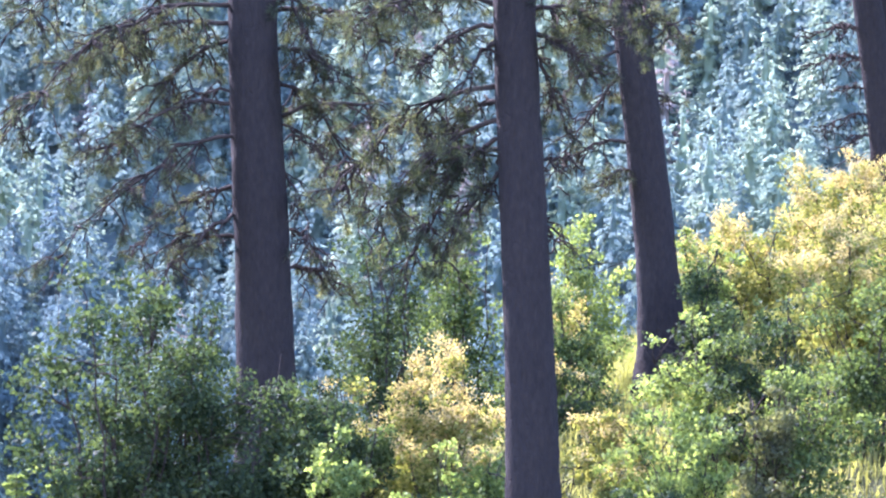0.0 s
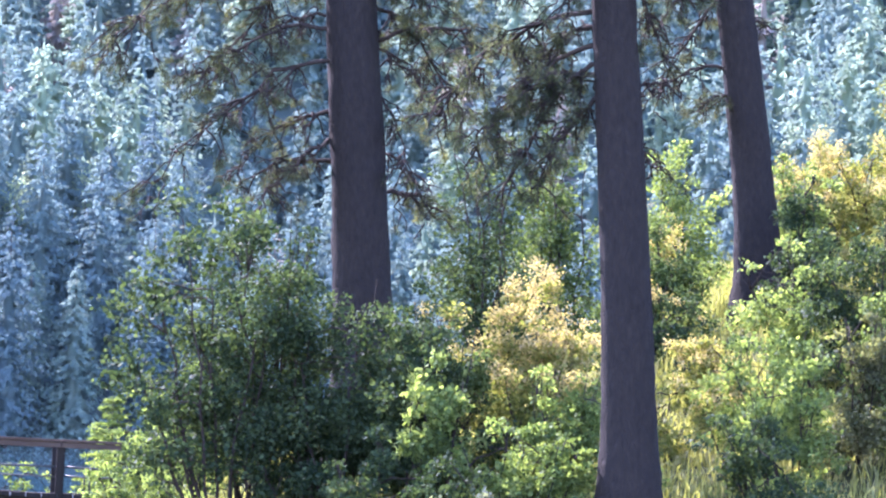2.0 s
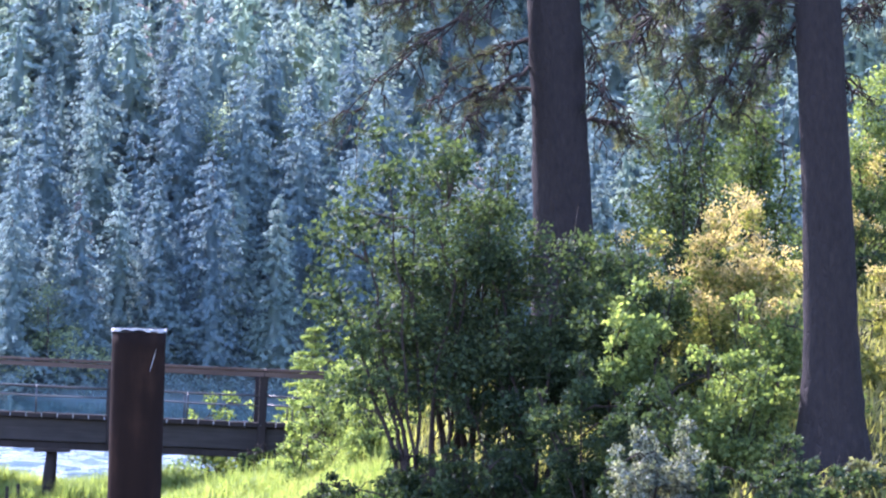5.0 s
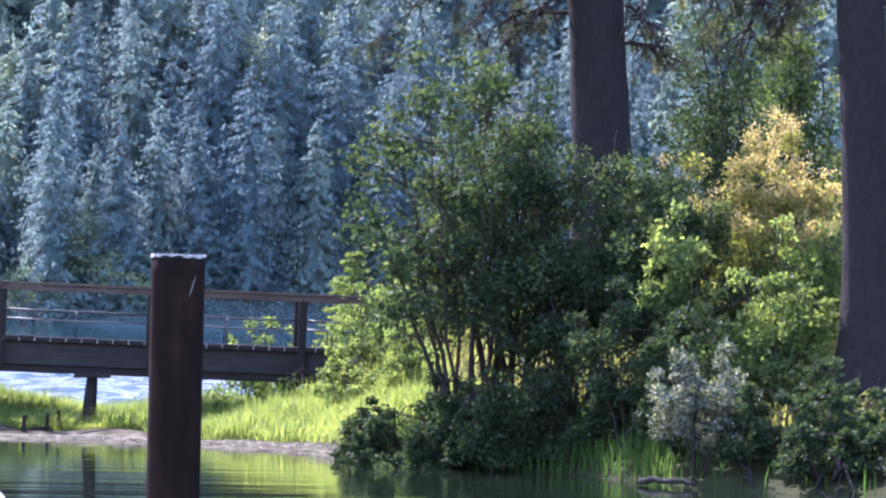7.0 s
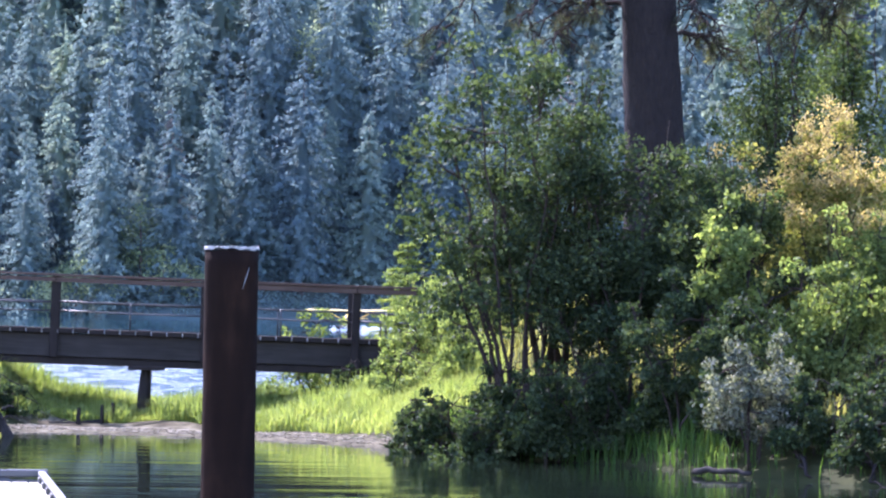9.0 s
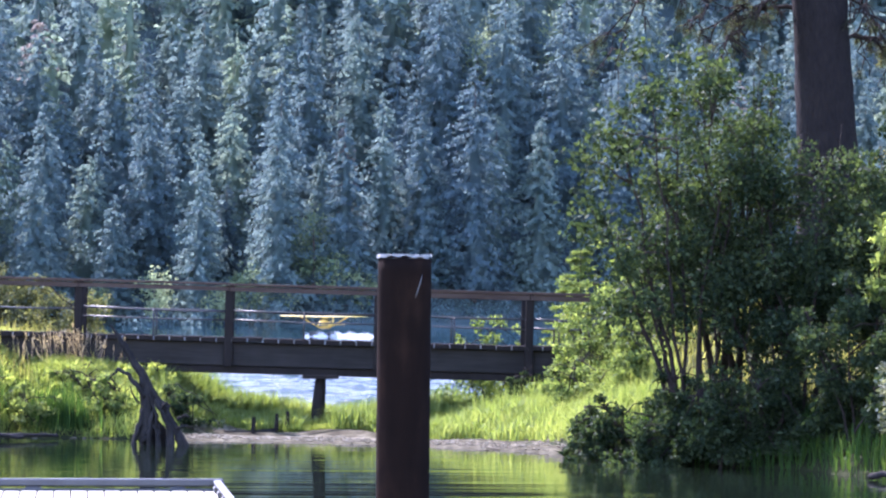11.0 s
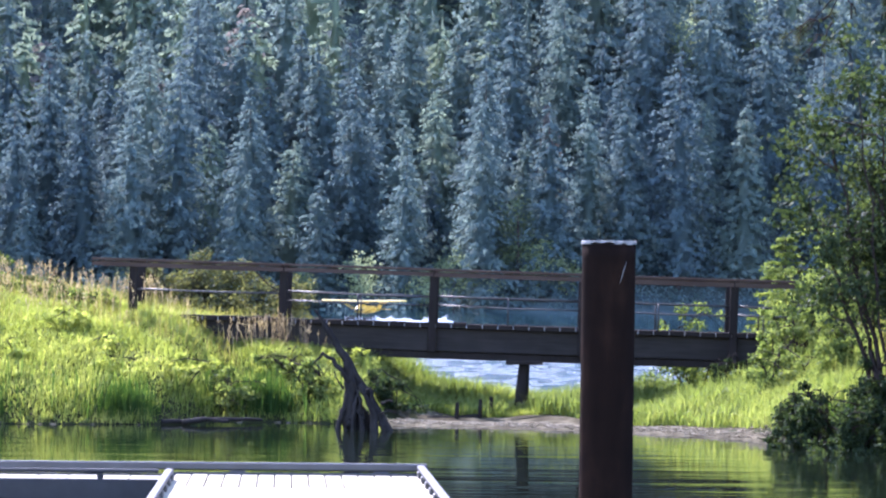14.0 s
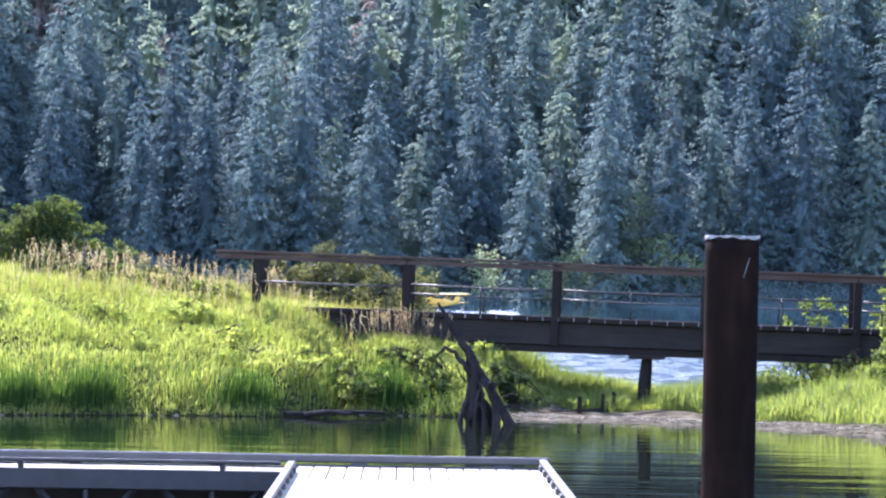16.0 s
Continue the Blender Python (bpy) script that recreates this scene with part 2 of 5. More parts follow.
M_GLASS = plain("dark_glazing", (0.02, 0.025, 0.03), 0.08)
M_FOAM = plain("water_foam", (0.86, 0.88, 0.9), 0.6, 0.0, 2.0, 0.06)
M_LAGOON = water_material("lagoon_water", (0.006, 0.01, 0.006), [(0.06, 0.8, 0.5, 0.03), (0.25, 2.4, 0.12, 0.01)], 0.0)
M_LAKE = water_material("lake_water", (0.007, 0.04, 0.06), [(0.5, 0.25, 1.0, 0.9), (2.2, 1.0, 1.0, 0.5), (6.0, 3.0, 1.0, 0.3)], 0.34, (160, 260))


# ---- mesh helpers ----
rng = np.random.default_rng(7)


def link_mesh(name, verts, faces, mat, parent=None, smooth=False, label=""):
    me = bpy.data.meshes.new(name)
    if isinstance(faces, np.ndarray):
        n, k = faces.shape
        me.vertices.add(len(verts))
        me.vertices.foreach_set("co", np.asarray(verts, dtype=np.float32).ravel())
        me.loops.add(n * k)
        me.loops.foreach_set("vertex_index", faces.astype(np.int32).ravel())
        me.polygons.add(n)
        me.polygons.foreach_set("loop_start", np.arange(0, n * k, k, dtype=np.int32))
        me.update(calc_edges=True)
    else:
        me.from_pydata([tuple(v) for v in verts], [], faces)
    if smooth:
        me.polygons.foreach_set("use_smooth", [True] * len(me.polygons))
    me.materials.append(mat)
    ob = new(name, me)
    if parent:
        ob.parent = parent
    if label:
        ob["label"] = label
    return ob


def part(name, bm, mat, parent, label=""):
    me = bpy.data.meshes.new(name)
    bm.to_mesh(me)
    bm.free()
    me.materials.append(mat)
    ob = new(name, me)
    ob.parent = parent
    if label:
        ob["label"] = label
    return ob


def empty(name, x, y, z, rz=0.0):
    e = new(name)
    e.empty_display_size = 0.2
    e.matrix_basis = pose(x, y, z, 0, 0, rz)
    return e


def box(bm, x0, x1, y0, y1, z0, z1, bevel=0.0):
    made = bmesh.ops.create_cube(bm, size=1.0)["verts"]
    for v in made:
        v.co = Vector((x0 + (v.co.x + 0.5) * (x1 - x0), y0 + (v.co.y + 0.5) * (y1 - y0), z0 + (v.co.z + 0.5) * (z1 - z0)))
    if bevel:
        edges = list({e for v in made for e in v.link_edges})
        bmesh.ops.bevel(bm, geom=edges, offset=bevel, segments=1, affect="EDGES")
    return bm


def solid(*dims, bevel=0.01):
    return box(bmesh.new(), *dims, bevel=bevel)


def tube(points, radii, sides=6, wobble=0.0):
    """A tapering limb along points: verts and quads, its ends closed by small fans."""
    pts = np.asarray(points, dtype=float)
    d = np.gradient(pts, axis=0)
    d /= np.linalg.norm(d, axis=1)[:, None] + 1e-9
    ref = np.where(np.abs(d[:, 2:3]) > 0.9, np.array([[1.0, 0, 0]]), np.array([[0, 0, 1.0]]))
    a = np.cross(d, ref)
    a /= np.linalg.norm(a, axis=1)[:, None] + 1e-9
    b = np.cross(d, a)
    ang = np.linspace(0, 2 * np.pi, sides, endpoint=False)
    r = np.asarray(radii, dtype=float)[:, None] * (1 + wobble * rng.normal(size=(len(pts), sides)))
    v = pts[:, None, :] + r[..., None] * (np.cos(ang)[None, :, None] * a[:, None, :] + np.sin(ang)[None, :, None] * b[:, None, :])
    v = v.reshape(-1, 3)
    f = []
    for i in range(len(pts) - 1):
        for j in range(sides):
            k = (j + 1) % sides
            f.append((i * sides + j, i * sides + k, (i + 1) * sides + k, (i + 1) * sides + j))
    f.append(tuple(range(sides - 1, -1, -1)))
    f.append(tuple((len(pts) - 1) * sides + j for j in range(sides)))
    return v, f


def join(pieces):
    verts, faces, n = [], [], 0
    for v, f in pieces:
        verts.extend(v)
        faces.extend(tuple(i + n for i in q) for q in f)
        n += len(v)
    return verts, faces


def unit(v):
    return v / (np.linalg.norm(v, axis=-1, keepdims=True) + 1e-9)


def leaf_quads(p, axis, length, width, fold=0.25):
    """One folded blade per point."""
    n = len(p)
    a = unit(axis)
    b = unit(np.cross(a, rng.normal(size=(n, 3))))
    c = np.cross(a, b)
    l, w = length[:, None], width[:, None]
    v = np.stack([p, p + a * l * 0.5 + b * w + c * w * fold, p + a * l, p + a * l * 0.5 - b * w + c * w * fold], axis=1).reshape(-1, 3)
    return v, np.arange(4 * n).reshape(n, 4)


def curve_points(start, end, sag, n=7, wander=0.05):
    s, e = np.asarray(start, float), np.asarray(end, float)
    t = np.linspace(0, 1, n)[:, None]
    pts = s + (e - s) * t
    pts[:, 2] += sag * 4 * (t * (1 - t))[:, 0]
    pts[1:-1] += rng.normal(scale=wander, size=(n - 2, 3))
    return pts


# ---- the land ----
SHORE_X = [-80, -40, -11, -8.9, -6.5, -5.5, -4, -3, -0.8, 2.1, 3.8, 4.5, 6, 7.6, 8.1, 9.4, 10.2, 14, 30, 80]
SHORE_Y = [60, 70, 73.7, 75, 75.5, 78, 77.5, 77, 76.3, 73.8, 71.2, 69.5, 65, 63.3, 60.8, 58.2, 56.6, 53, 48, 40]
TOP_X = [-80, -14, -11.2, -8.6, -6.8, -5.4, -4.4, -3.4, -2.6, -1.4, 1.5, 4, 8]
TOP_Z = [3.5, 2.45, 2.25, 1.95, 1.75, 1.58, 1.42, 1.2, 0.9, 0.36, 0.13, 0.3, 0.8]


def smooth(a):
    a = np.clip(a, 0, 1)
    return a * a * (3 - 2 * a)


def land(x, y):
    """Height of the near banks over the water."""
    x, y = np.asarray(x, float), np.asarray(y, float)
    d = y - np.interp(x, SHORE_X, SHORE_Y)
    low = np.interp(x, TOP_X, TOP_Z)
    shelf = np.interp(x, [-2.9, -1.9, 0.0, 2.0, 4.0, 5.0], [0, 2.4, 3.0, 2.7, 1.2, 0])
    rise = np.maximum(d - shelf, 0)
    left = np.interp(x, [-3.2, -2.2, 3.5, 4.5], [0.12, 0.03, 0.03, 0.12]) * smooth(d / 0.8) + low * (1 - (1 - np.clip(rise / np.interp(x, [-12, -7, -4, 0], [9, 6.0, 4.2, 7]), 0, 1)) ** 1.7)
    reach = np.maximum(12 + 1.6 * (x - 6), 8)
    right = 0.12 * smooth(d / 0.8) + 0.148 * np.clip(d, 0, reach) + 0.35 * np.maximum(x - 16, 0)
    k = smooth((x - 3.8) / 3.4)
    z = left * (1 - k) + right * k
    z += 0.07 * np.sin(x * 1.7 + y * 0.6) * np.sin(y * 1.1 - x * 0.4) * smooth(d / 3)
    back = np.interp(x, [-9, -5, -3, 5, 9, 14], [98, 94, 84, 86, 94, 100])
    z = z * (1 - smooth((y - back) / (4.0 + 14 * k))) - 0.9 * smooth((y - back - 2) / (5.0 + 14 * k))
    return np.where(d < 0, np.maximum(d * 0.3, -1.2), z)


def grid_mesh(name, x0, x1, nx, y0, y1, ny, height, mat):
    xs, ys = np.meshgrid(np.linspace(x0, x1, nx), np.linspace(y0, y1, ny))
    v = np.stack([xs, ys, height(xs, ys)], axis=-1).reshape(-1, 3)
    i = np.arange(nx * ny).reshape(ny, nx)
    f = np.stack([i[:-1, :-1], i[:-1, 1:], i[1:, 1:], i[1:, :-1]], axis=-1).reshape(-1, 4)
    return link_mesh(name, v, f, mat, smooth=True)


tagged(grid_mesh("ground", -3000, 3000, 3, -2500, 4500, 3, lambda x, y: x * 0 - 2.5, M_MUD), "wide lake bed and valley floor under the water", "ground", kind="structure")
tagged(grid_mesh("ground_bank", -70, 70, 281, 44, 134, 181, land, M_SOIL), "green earth banks of the lagoon and wooded point", "bank", kind="structure")
tagged(grid_mesh("water_lagoon", -160, 160, 2, -40, 90, 2, lambda x, y: x * 0, M_LAGOON), "calm dark green lagoon water with soft ripples", "water", kind="structure")
tagged(grid_mesh("water_lake", -1500, 1500, 2, 90, 620, 2, lambda x, y: x * 0, M_LAKE), "rippled blue lake water glittering in the sun", "water", kind="structure")
tagged(grid_mesh("ground_near_shore", -60, 60, 13, -60, 8, 35, lambda x, y: np.where(y < 1.5, 0.75 + 0.01 * (1.5 - y), 0.75 - 0.16 * (y - 1.5)), M_SOIL), "earth shore behind the viewpoint", "shore", kind="structure")


def hill(x, y):
    d = np.maximum(y - 594 + 5 * np.sin(x * 0.043) + 3 * np.sin(x * 0.11 + 1), -20)
    z = np.where(d < 0, d * 0.2, 0.5 * smooth(d / 2) + 0.1 * d + 0.47 * np.maximum(d - 5, 0))
    ridges = 9 * np.sin(x * 0.045 + y * 0.03 + 0.6) + 5 * np.sin(x * 0.1 - y * 0.05)
    return z + ridges * smooth(d / 70)


tagged(grid_mesh("ground_hillside", -1300, 1300, 200, 560, 1500, 120, hill, M_HAZE_FLOOR), "steep forest floor of the far hillside, haze put into its colour", "hillside", kind="structure")


# pale mud and gravel bar under the bridge
def bar_height(x, y):
    d = y - np.interp(x, SHORE_X, SHORE_Y)
    edge = np.minimum(smooth((x + 3.6) / 1.2), smooth((5.2 - x) / 1.0)) * smooth((1.35 + np.interp(x, [-2.9, -1.9, 0.0, 2.0, 4.0, 5.0], [0, 2.4, 3.0, 2.7, 1.2, 0]) - d + 0.2 * np.sin(x * 2.3)) / 0.6)
    return land(x, y) - 0.25 + 0.27 * edge


tagged(grid_mesh("gravel_bar", -3.8, 5.4, 93, 68.5, 83, 146, bar_height, M_MUD), "pale mud and gravel bar at the water's edge", "gravel bar", kind="structure")
# ---- foot bridge ----
def foot_bridge():
    """Timber foot bridge, its deck falling a little from the grassy bank to the wooded one."""
    along = 0.0
    fall = math.degrees(math.atan2(-0.294, 12.56))
    top = new("foot_bridge")
    top.matrix_basis = pose(-1.555, 81.0, 1.848, 0, 0, along) @ pose(0, 0, 0, 0, -fall, 0)
    top.scale = (0.92, 0.92, 0.92)
    tagged(top, "weathered brown timber foot bridge with plank deck and rails", "bridge")
    step = 3.14
    for side, y in ((0, 0.0), (1, 1.9)):
        out = -1 if side == 0 else 1
        for i in range(5):
            x = (i - 2) * step
            part("post", solid(x - 0.085, x + 0.085, y - 0.07, y + 0.07, -0.62 if i else -0.2, 1.07), M_POST, top)
        ends = [-2.28 * step] + [(i - 2) * step for i in range(1, 5)] + [2.4 * step]
        for a, b in zip(ends, ends[1:]):
            tilt = rng.normal(scale=0.012)
            part("top_rail", solid(a + 0.006, b - 0.006, y - 0.1, y + 0.1, 1.072 + tilt, 1.125 + tilt), M_RAIL, top)
            part("fascia_board", solid(a + 0.01, b - 0.01, y + out * 0.072, y + out * 0.105, 0.955 + tilt, 1.05), M_RAIL, top)
        for a, b in zip(ends[1:], ends[2:]):
            for z, r in ((0.55, 0.024), (0.36, 0.016)):
                if b > 2.2 * step and z < 0.5:
                    r = 0.022
                v, f = tube(curve_points((a + 0.09, y + out * -0.02, z), (b - 0.06, y + out * -0.02, z - rng.uniform(0, 0.03)), -0.012, 5, 0.004), [r] * 5, 6)
                link_mesh("pipe_rail", v, f, M_PIPE, top, True)
            m = (a + b) / 2
            v, f = tube([(m, y, -0.02), (m, y, 0.55)], [0.022, 0.022], 6)
            link_mesh("stanchion", v, f, M_PIPE, top, True)
        v, f = tube(curve_points((ends[0] + 0.6, y, 0.5), (ends[1] - 0.09, y, 0.5), -0.02, 4, 0.003), [0.02] * 4, 6)
        link_mesh("pipe_rail", v, f, M_PIPE, top, True)
        part("stringer_beam", solid(-2.05 * step, 2.42 * step, y + 0.06 if side == 0 else y - 0.2, y + 0.2 if side == 0 else y - 0.06, -0.60, -0.115, bevel=0.015), M_BEAM, top)
        part("lower_beam", solid(-1.5 * step, 2.4 * step, y + 0.1 if side == 0 else y - 0.25, y + 0.25 if side == 0 else y - 0.1, -0.76, -0.61, bevel=0.015), M_POST, top, "dark lower beam")
    x = -2.25 * step
    while x < 2.42 * step:
        w = 0.325
        z = rng.normal(scale=0.006)
        part("deck_plank", solid(x, x + w - 0.028, -0.06, 1.96, -0.11 + z, -0.01 + z, bevel=0.008), M_POST, top)
        part("plank_spacer", solid(x + w - 0.024, x + w - 0.004, -0.07, -0.02, -0.105, -0.03, bevel=0.003), M_CAP, top, "pale spacer between plank ends")
        x += w
    for x in np.arange(-2.0 * step, 2.4 * step, 1.62):
        part("cross_beam", solid(x - 0.06, x + 0.06, 0.21, 1.69, -0.4, -0.10), M_POST, top)
    return top


foot_bridge()


def bridge_pile(x, y, ground, head, lean):
    v, f = tube([(0, 0, ground - 0.8), (lean * 0.5, 0, (ground + head) / 2), (lean, 0, head)], [0.115, 0.105, 0.1], 12, 0.03)
    e = empty("bridge_pile", x, y, 0)
    link_mesh("shaft", v, f, M_POST, e, True)
    part("pile_cap", solid(lean - 0.35, lean + 0.35, -0.25, 0.25, head, head + 0.07), M_POST, e)
    tagged(e, "dark round timber pile propping the bridge from the mud", "pile")


bridge_pile(0.1, 80.6, 0.0, 1.06, 0.12)
bridge_pile(0.2, 82.5, 0.05, 1.06, 0.03)
for k, (x, y, h) in enumerate([(-0.62, 79.4, 0.32), (-0.42, 79.5, 0.36), (-1.05, 79.3, 0.26), (-0.2, 79.6, 0.22), (0.75, 79.8, 0.14)]):
    v, f = tube([(x, y, -0.1), (x + 0.02, y, 0.1 + h)], [0.045, 0.035], 7, 0.08)
    tagged(link_mesh("broken_stake", v, f, M_POST), "short dark broken stake standing in the mud", "stake", "old stakes on the gravel bar")


# ---- steel mooring pile ----
def mooring_pile():
    e = tagged(empty("mooring_pile", 0.563, 25.0, 0), "rusty dark brown steel pipe mooring pile, chalky rim", "mooring pile")
    zs = [-1.5, 0.0, 0.8, 1.6, 2.2, 2.62, 2.70]
    v, f = tube([(0.012 * (z - 2.7) / 2.7, 0, z) for z in zs], [0.159] * len(zs), 40, 0.002)
    link_mesh("shaft", v, f, M_RUST, e, True)
    bm = bmesh.new()
    lower = [bm.verts.new((0.1635 * math.cos(a), 0.1635 * math.sin(a), 2.708 + 0.005 * math.sin(a * 3 + 1) + 0.006 * math.sin(a * 11))) for a in np.linspace(0, 2 * math.pi, 48, endpoint=False)]
    upper = [bm.verts.new((0.1625 * math.cos(a), 0.1625 * math.sin(a), 2.722 + 0.004 * math.sin(a * 7))) for a in np.linspace(0, 2 * math.pi, 48, endpoint=False)]
    for i in range(48):
        j = (i + 1) % 48
        bm.faces.new((lower[i], lower[j], upper[j], upper[i]))
    bm.faces.new(upper)
    bm.faces.new(lower[::-1])
    part("cap_rim", bm, M_CAP, e, "grey-white chalky cap")
    for x0, z0, z1, w in ((0.102, 2.47, 2.60, 0.0022),):
        pts = [(x0 - 0.01 * k, -math.sqrt(0.1605 ** 2 - (x0 - 0.01 * k) ** 2) - 0.001, z1 + (z0 - z1) * k / 4) for k in range(5)]
        v, f = tube(pts, [w * 0.4, w, w, w * 0.8, w * 0.3], 6)
        link_mesh("dropping_streak", v, f, M_CAP, e, True, "thin pale streak down the rust")


mooring_pile()


# ---- floating dock ----
def floating_dock():
    e = tagged(empty("floating_dock", -2.17, 42.6, -0.045, 3.1), "floating dock with pale boards and grey metal curbs", "dock")
    w, length = 1.27, 26.0
    x = -w + 0.05
    while x < w - 0.1:
        part("deck_board", solid(x, x + 0.154, -2.86, -0.06, 0.545, 0.6 + rng.normal(scale=0.0012), bevel=0.004), M_DECK, e)
        x += 0.167
    y = -2.88
    while y > -length:
        part("deck_board", solid(-w + 0.04, w - 0.04, y - 0.176, y, 0.545, 0.6 + rng.normal(scale=0.0012), bevel=0.003), M_DECK, e)
        y -= 0.182
    part("edge_beam", solid(-w, w, -0.055, 0.0, 0.25, 0.62), M_ALU, e)
    for s in (-1, 1):
        part("side_beam", solid(s * w - 0.03, s * w + 0.03, -length, -0.06, 0.25, 0.6), M_FRAME, e)
        for y in np.arange(-1.55 if s < 0 else -0.5, -length, -1.15):
            part("curb_block", solid(s * (w - 0.02) - 0.05, s * (w - 0.02) + 0.05, y - 0.13, y + 0.13, 0.602, 0.665), M_ALU, e)
        part("curb_rail", solid(s * (w - 0.02) - 0.04, s * (w - 0.02) + 0.04, -length, -1.4 if s < 0 else -0.1, 0.666, 0.71, bevel=0.012), M_ALU, e)
    part("end_curb", solid(-6.6, w + 0.05, -0.045, 0.055, 0.64, 0.72, bevel=0.015), M_ALU, e)
    for x in np.arange(-6.4, w, 1.45):
        part("curb_block", solid(x - 0.08, x + 0.08, -0.04, 0.05, 0.6, 0.64), M_ALU, e)
    for y in np.arange(-1.2, -length, -3.2):
        for s in (-0.62, 0.62):
            part("float_drum", solid(s - 0.5, s + 0.5, y - 1.2, y + 0.6, -0.35, 0.3, bevel=0.12), M_FLOAT, e)


def gangway():
    e = tagged(empty("gangway", -3.48, 42.6, -0.045, 3.1), "pale walkway on a dark trussed steel frame", "gangway")
    x = -0.06
    while x > -9:
        part("deck_board", solid(x - 0.30, x, -1.28, -0.1, 0.53, 0.585 + rng.normal(scale=0.0012), bevel=0.004), M_DECK, e)
        x -= 0.306
    part("top_chord", solid(-9, -0.05, -1.42, -1.30, 0.40, 0.60), M_FRAME, e)
    part("front_curb", solid(-9, -0.05, -1.4, -1.33, 0.66, 0.70), M_FRAME, e)
    for x in (-0.62, -2.6, -4.6, -6.6):
        part("curb_post", solid(x - 0.03, x + 0.03, -1.4, -1.33, 0.6, 0.66), M_FRAME, e)
    part("bottom_chord", solid(-9, -0.05, -1.41, -1.33, -0.05, 0.03), M_FRAME, e)
    part("back_chord", solid(-9, -0.05, -0.09, -0.03, -0.05, 0.6), M_FRAME, e)
    for k in range(14):
        x = -0.1 - k * 0.62
        flip = 1 if k % 2 else -1
        v, f = tube([(x - 0.31 - flip * 0.17, -1.36, 0.41), (x - 0.31 + flip * 0.17, -1.36, 0.02)], [0.035, 0.035], 4)
        link_mesh("diagonal", v, f, M_FRAME, e)
        if k % 2:
            part("upright", solid(x - 0.025, x + 0.025, -1.39, -1.34, 0.03, 0.40), M_FRAME, e)


floating_dock()
gangway()


# ---- driftwood ----
def root_stump():
    e = tagged(empty("driftwood_stump", -2.5, 73.8, 0), "grey weathered driftwood root stump standing in shallow water", "driftwood")
    limbs = [
        ("leaning_log", [(0.53, -0.1, -0.3), (-0.05, 0.05, 0.62), (-0.5, 0.1, 1.36), (-0.75, 0.1, 1.74), (-0.98, 0.15, 2.1)], [0.095, 0.085, 0.072, 0.05, 0.02]),
        ("trunk", [(-0.3, 0.05, -0.3), (-0.33, 0.05, 0.3), (-0.33, 0.06, 0.75), (-0.38, 0.05, 1.05), (-0.44, 0.04, 1.22)], [0.16, 0.14, 0.12, 0.09, 0.03]),
        ("root", [(-0.62, -0.1, -0.2), (-0.5, 0, 0.2), (-0.38, 0.02, 0.62)], [0.05, 0.055, 0.06]),
        ("root", [(0.05, -0.2, -0.2), (0.08, -0.1, 0.3), (0.0, 0.0, 0.7)], [0.08, 0.06, 0.05]),
        ("root", [(0.3, -0.2, -0.2), (0.2, -0.1, 0.2), (0.05, 0, 0.55)], [0.06, 0.05, 0.04]),
        ("branch", [(-0.38, 0, 0.85), (-0.5, -0.05, 1.02), (-0.66, -0.05, 1.24), (-0.84, 0, 1.33), (-0.98, 0.02, 1.17)], [0.06, 0.05, 0.04, 0.03, 0.014]),
        ("branch", [(0.2, -0.05, 0.45), (0.32, -0.1, 0.52), (0.42, -0.12, 0.5)], [0.03, 0.022, 0.01]),
        ("branch", [(-0.1, -0.1, 0.6), (-0.02, -0.16, 0.72), (0.08, -0.2, 0.7)], [0.035, 0.03, 0.012]),
        ("root", [(0.16, -0.25, -0.2), (0.1, -0.15, 0.28), (-0.18, -0.05, 0.8)], [0.05, 0.05, 0.04]),
        ("root", [(-0.02, 0.2, -0.2), (-0.1, 0.1, 0.3), (-0.28, 0.05, 0.72)], [0.07, 0.06, 0.05]),
        ("branch", [(0.2, -0.12, 0.3), (0.36, -0.2, 0.36), (0.5, -0.2, 0.3)], [0.022, 0.018, 0.008]),
        ("branch", [(-0.45, -0.05, 0.7), (-0.58, -0.1, 0.88), (-0.62, -0.1, 1.02)], [0.025, 0.018, 0.008]),
        ("root", [(-0.42, -0.2, -0.2), (-0.36, -0.1, 0.12), (-0.2, -0.05, 0.4)], [0.07, 0.06, 0.05]),
    ]
    for k in range(12):
        a, r = rng.uniform(0, 2 * math.pi), rng.uniform(0.12, 0.42)
        bx, by, top = -0.12 + r * math.cos(a) * 1.1, r * math.sin(a) * 0.7, rng.uniform(0.35, 0.95)
        limbs.append(("root", [(bx, by, -0.25), (bx * 0.8 - 0.04, by * 0.6, top * 0.5), (-0.24 + rng.normal(scale=0.06), by * 0.25, top)], [rng.uniform(0.03, 0.06), rng.uniform(0.025, 0.05), 0.015]))
    for name, pts, rad in limbs:
        p = np.array(pts)
        t = np.linspace(0, len(p) - 1, 4 * len(p))
        q = np.stack([np.interp(t, range(len(p)), p[:, k]) for k in range(3)], 1) + rng.normal(scale=0.008, size=(len(t), 3))
        v, f = tube(q, np.interp(t, range(len(p)), rad) * 0.9, 10, 0.16)
        link_mesh(name, v, f, M_DRIFT, e, True)


root_stump()


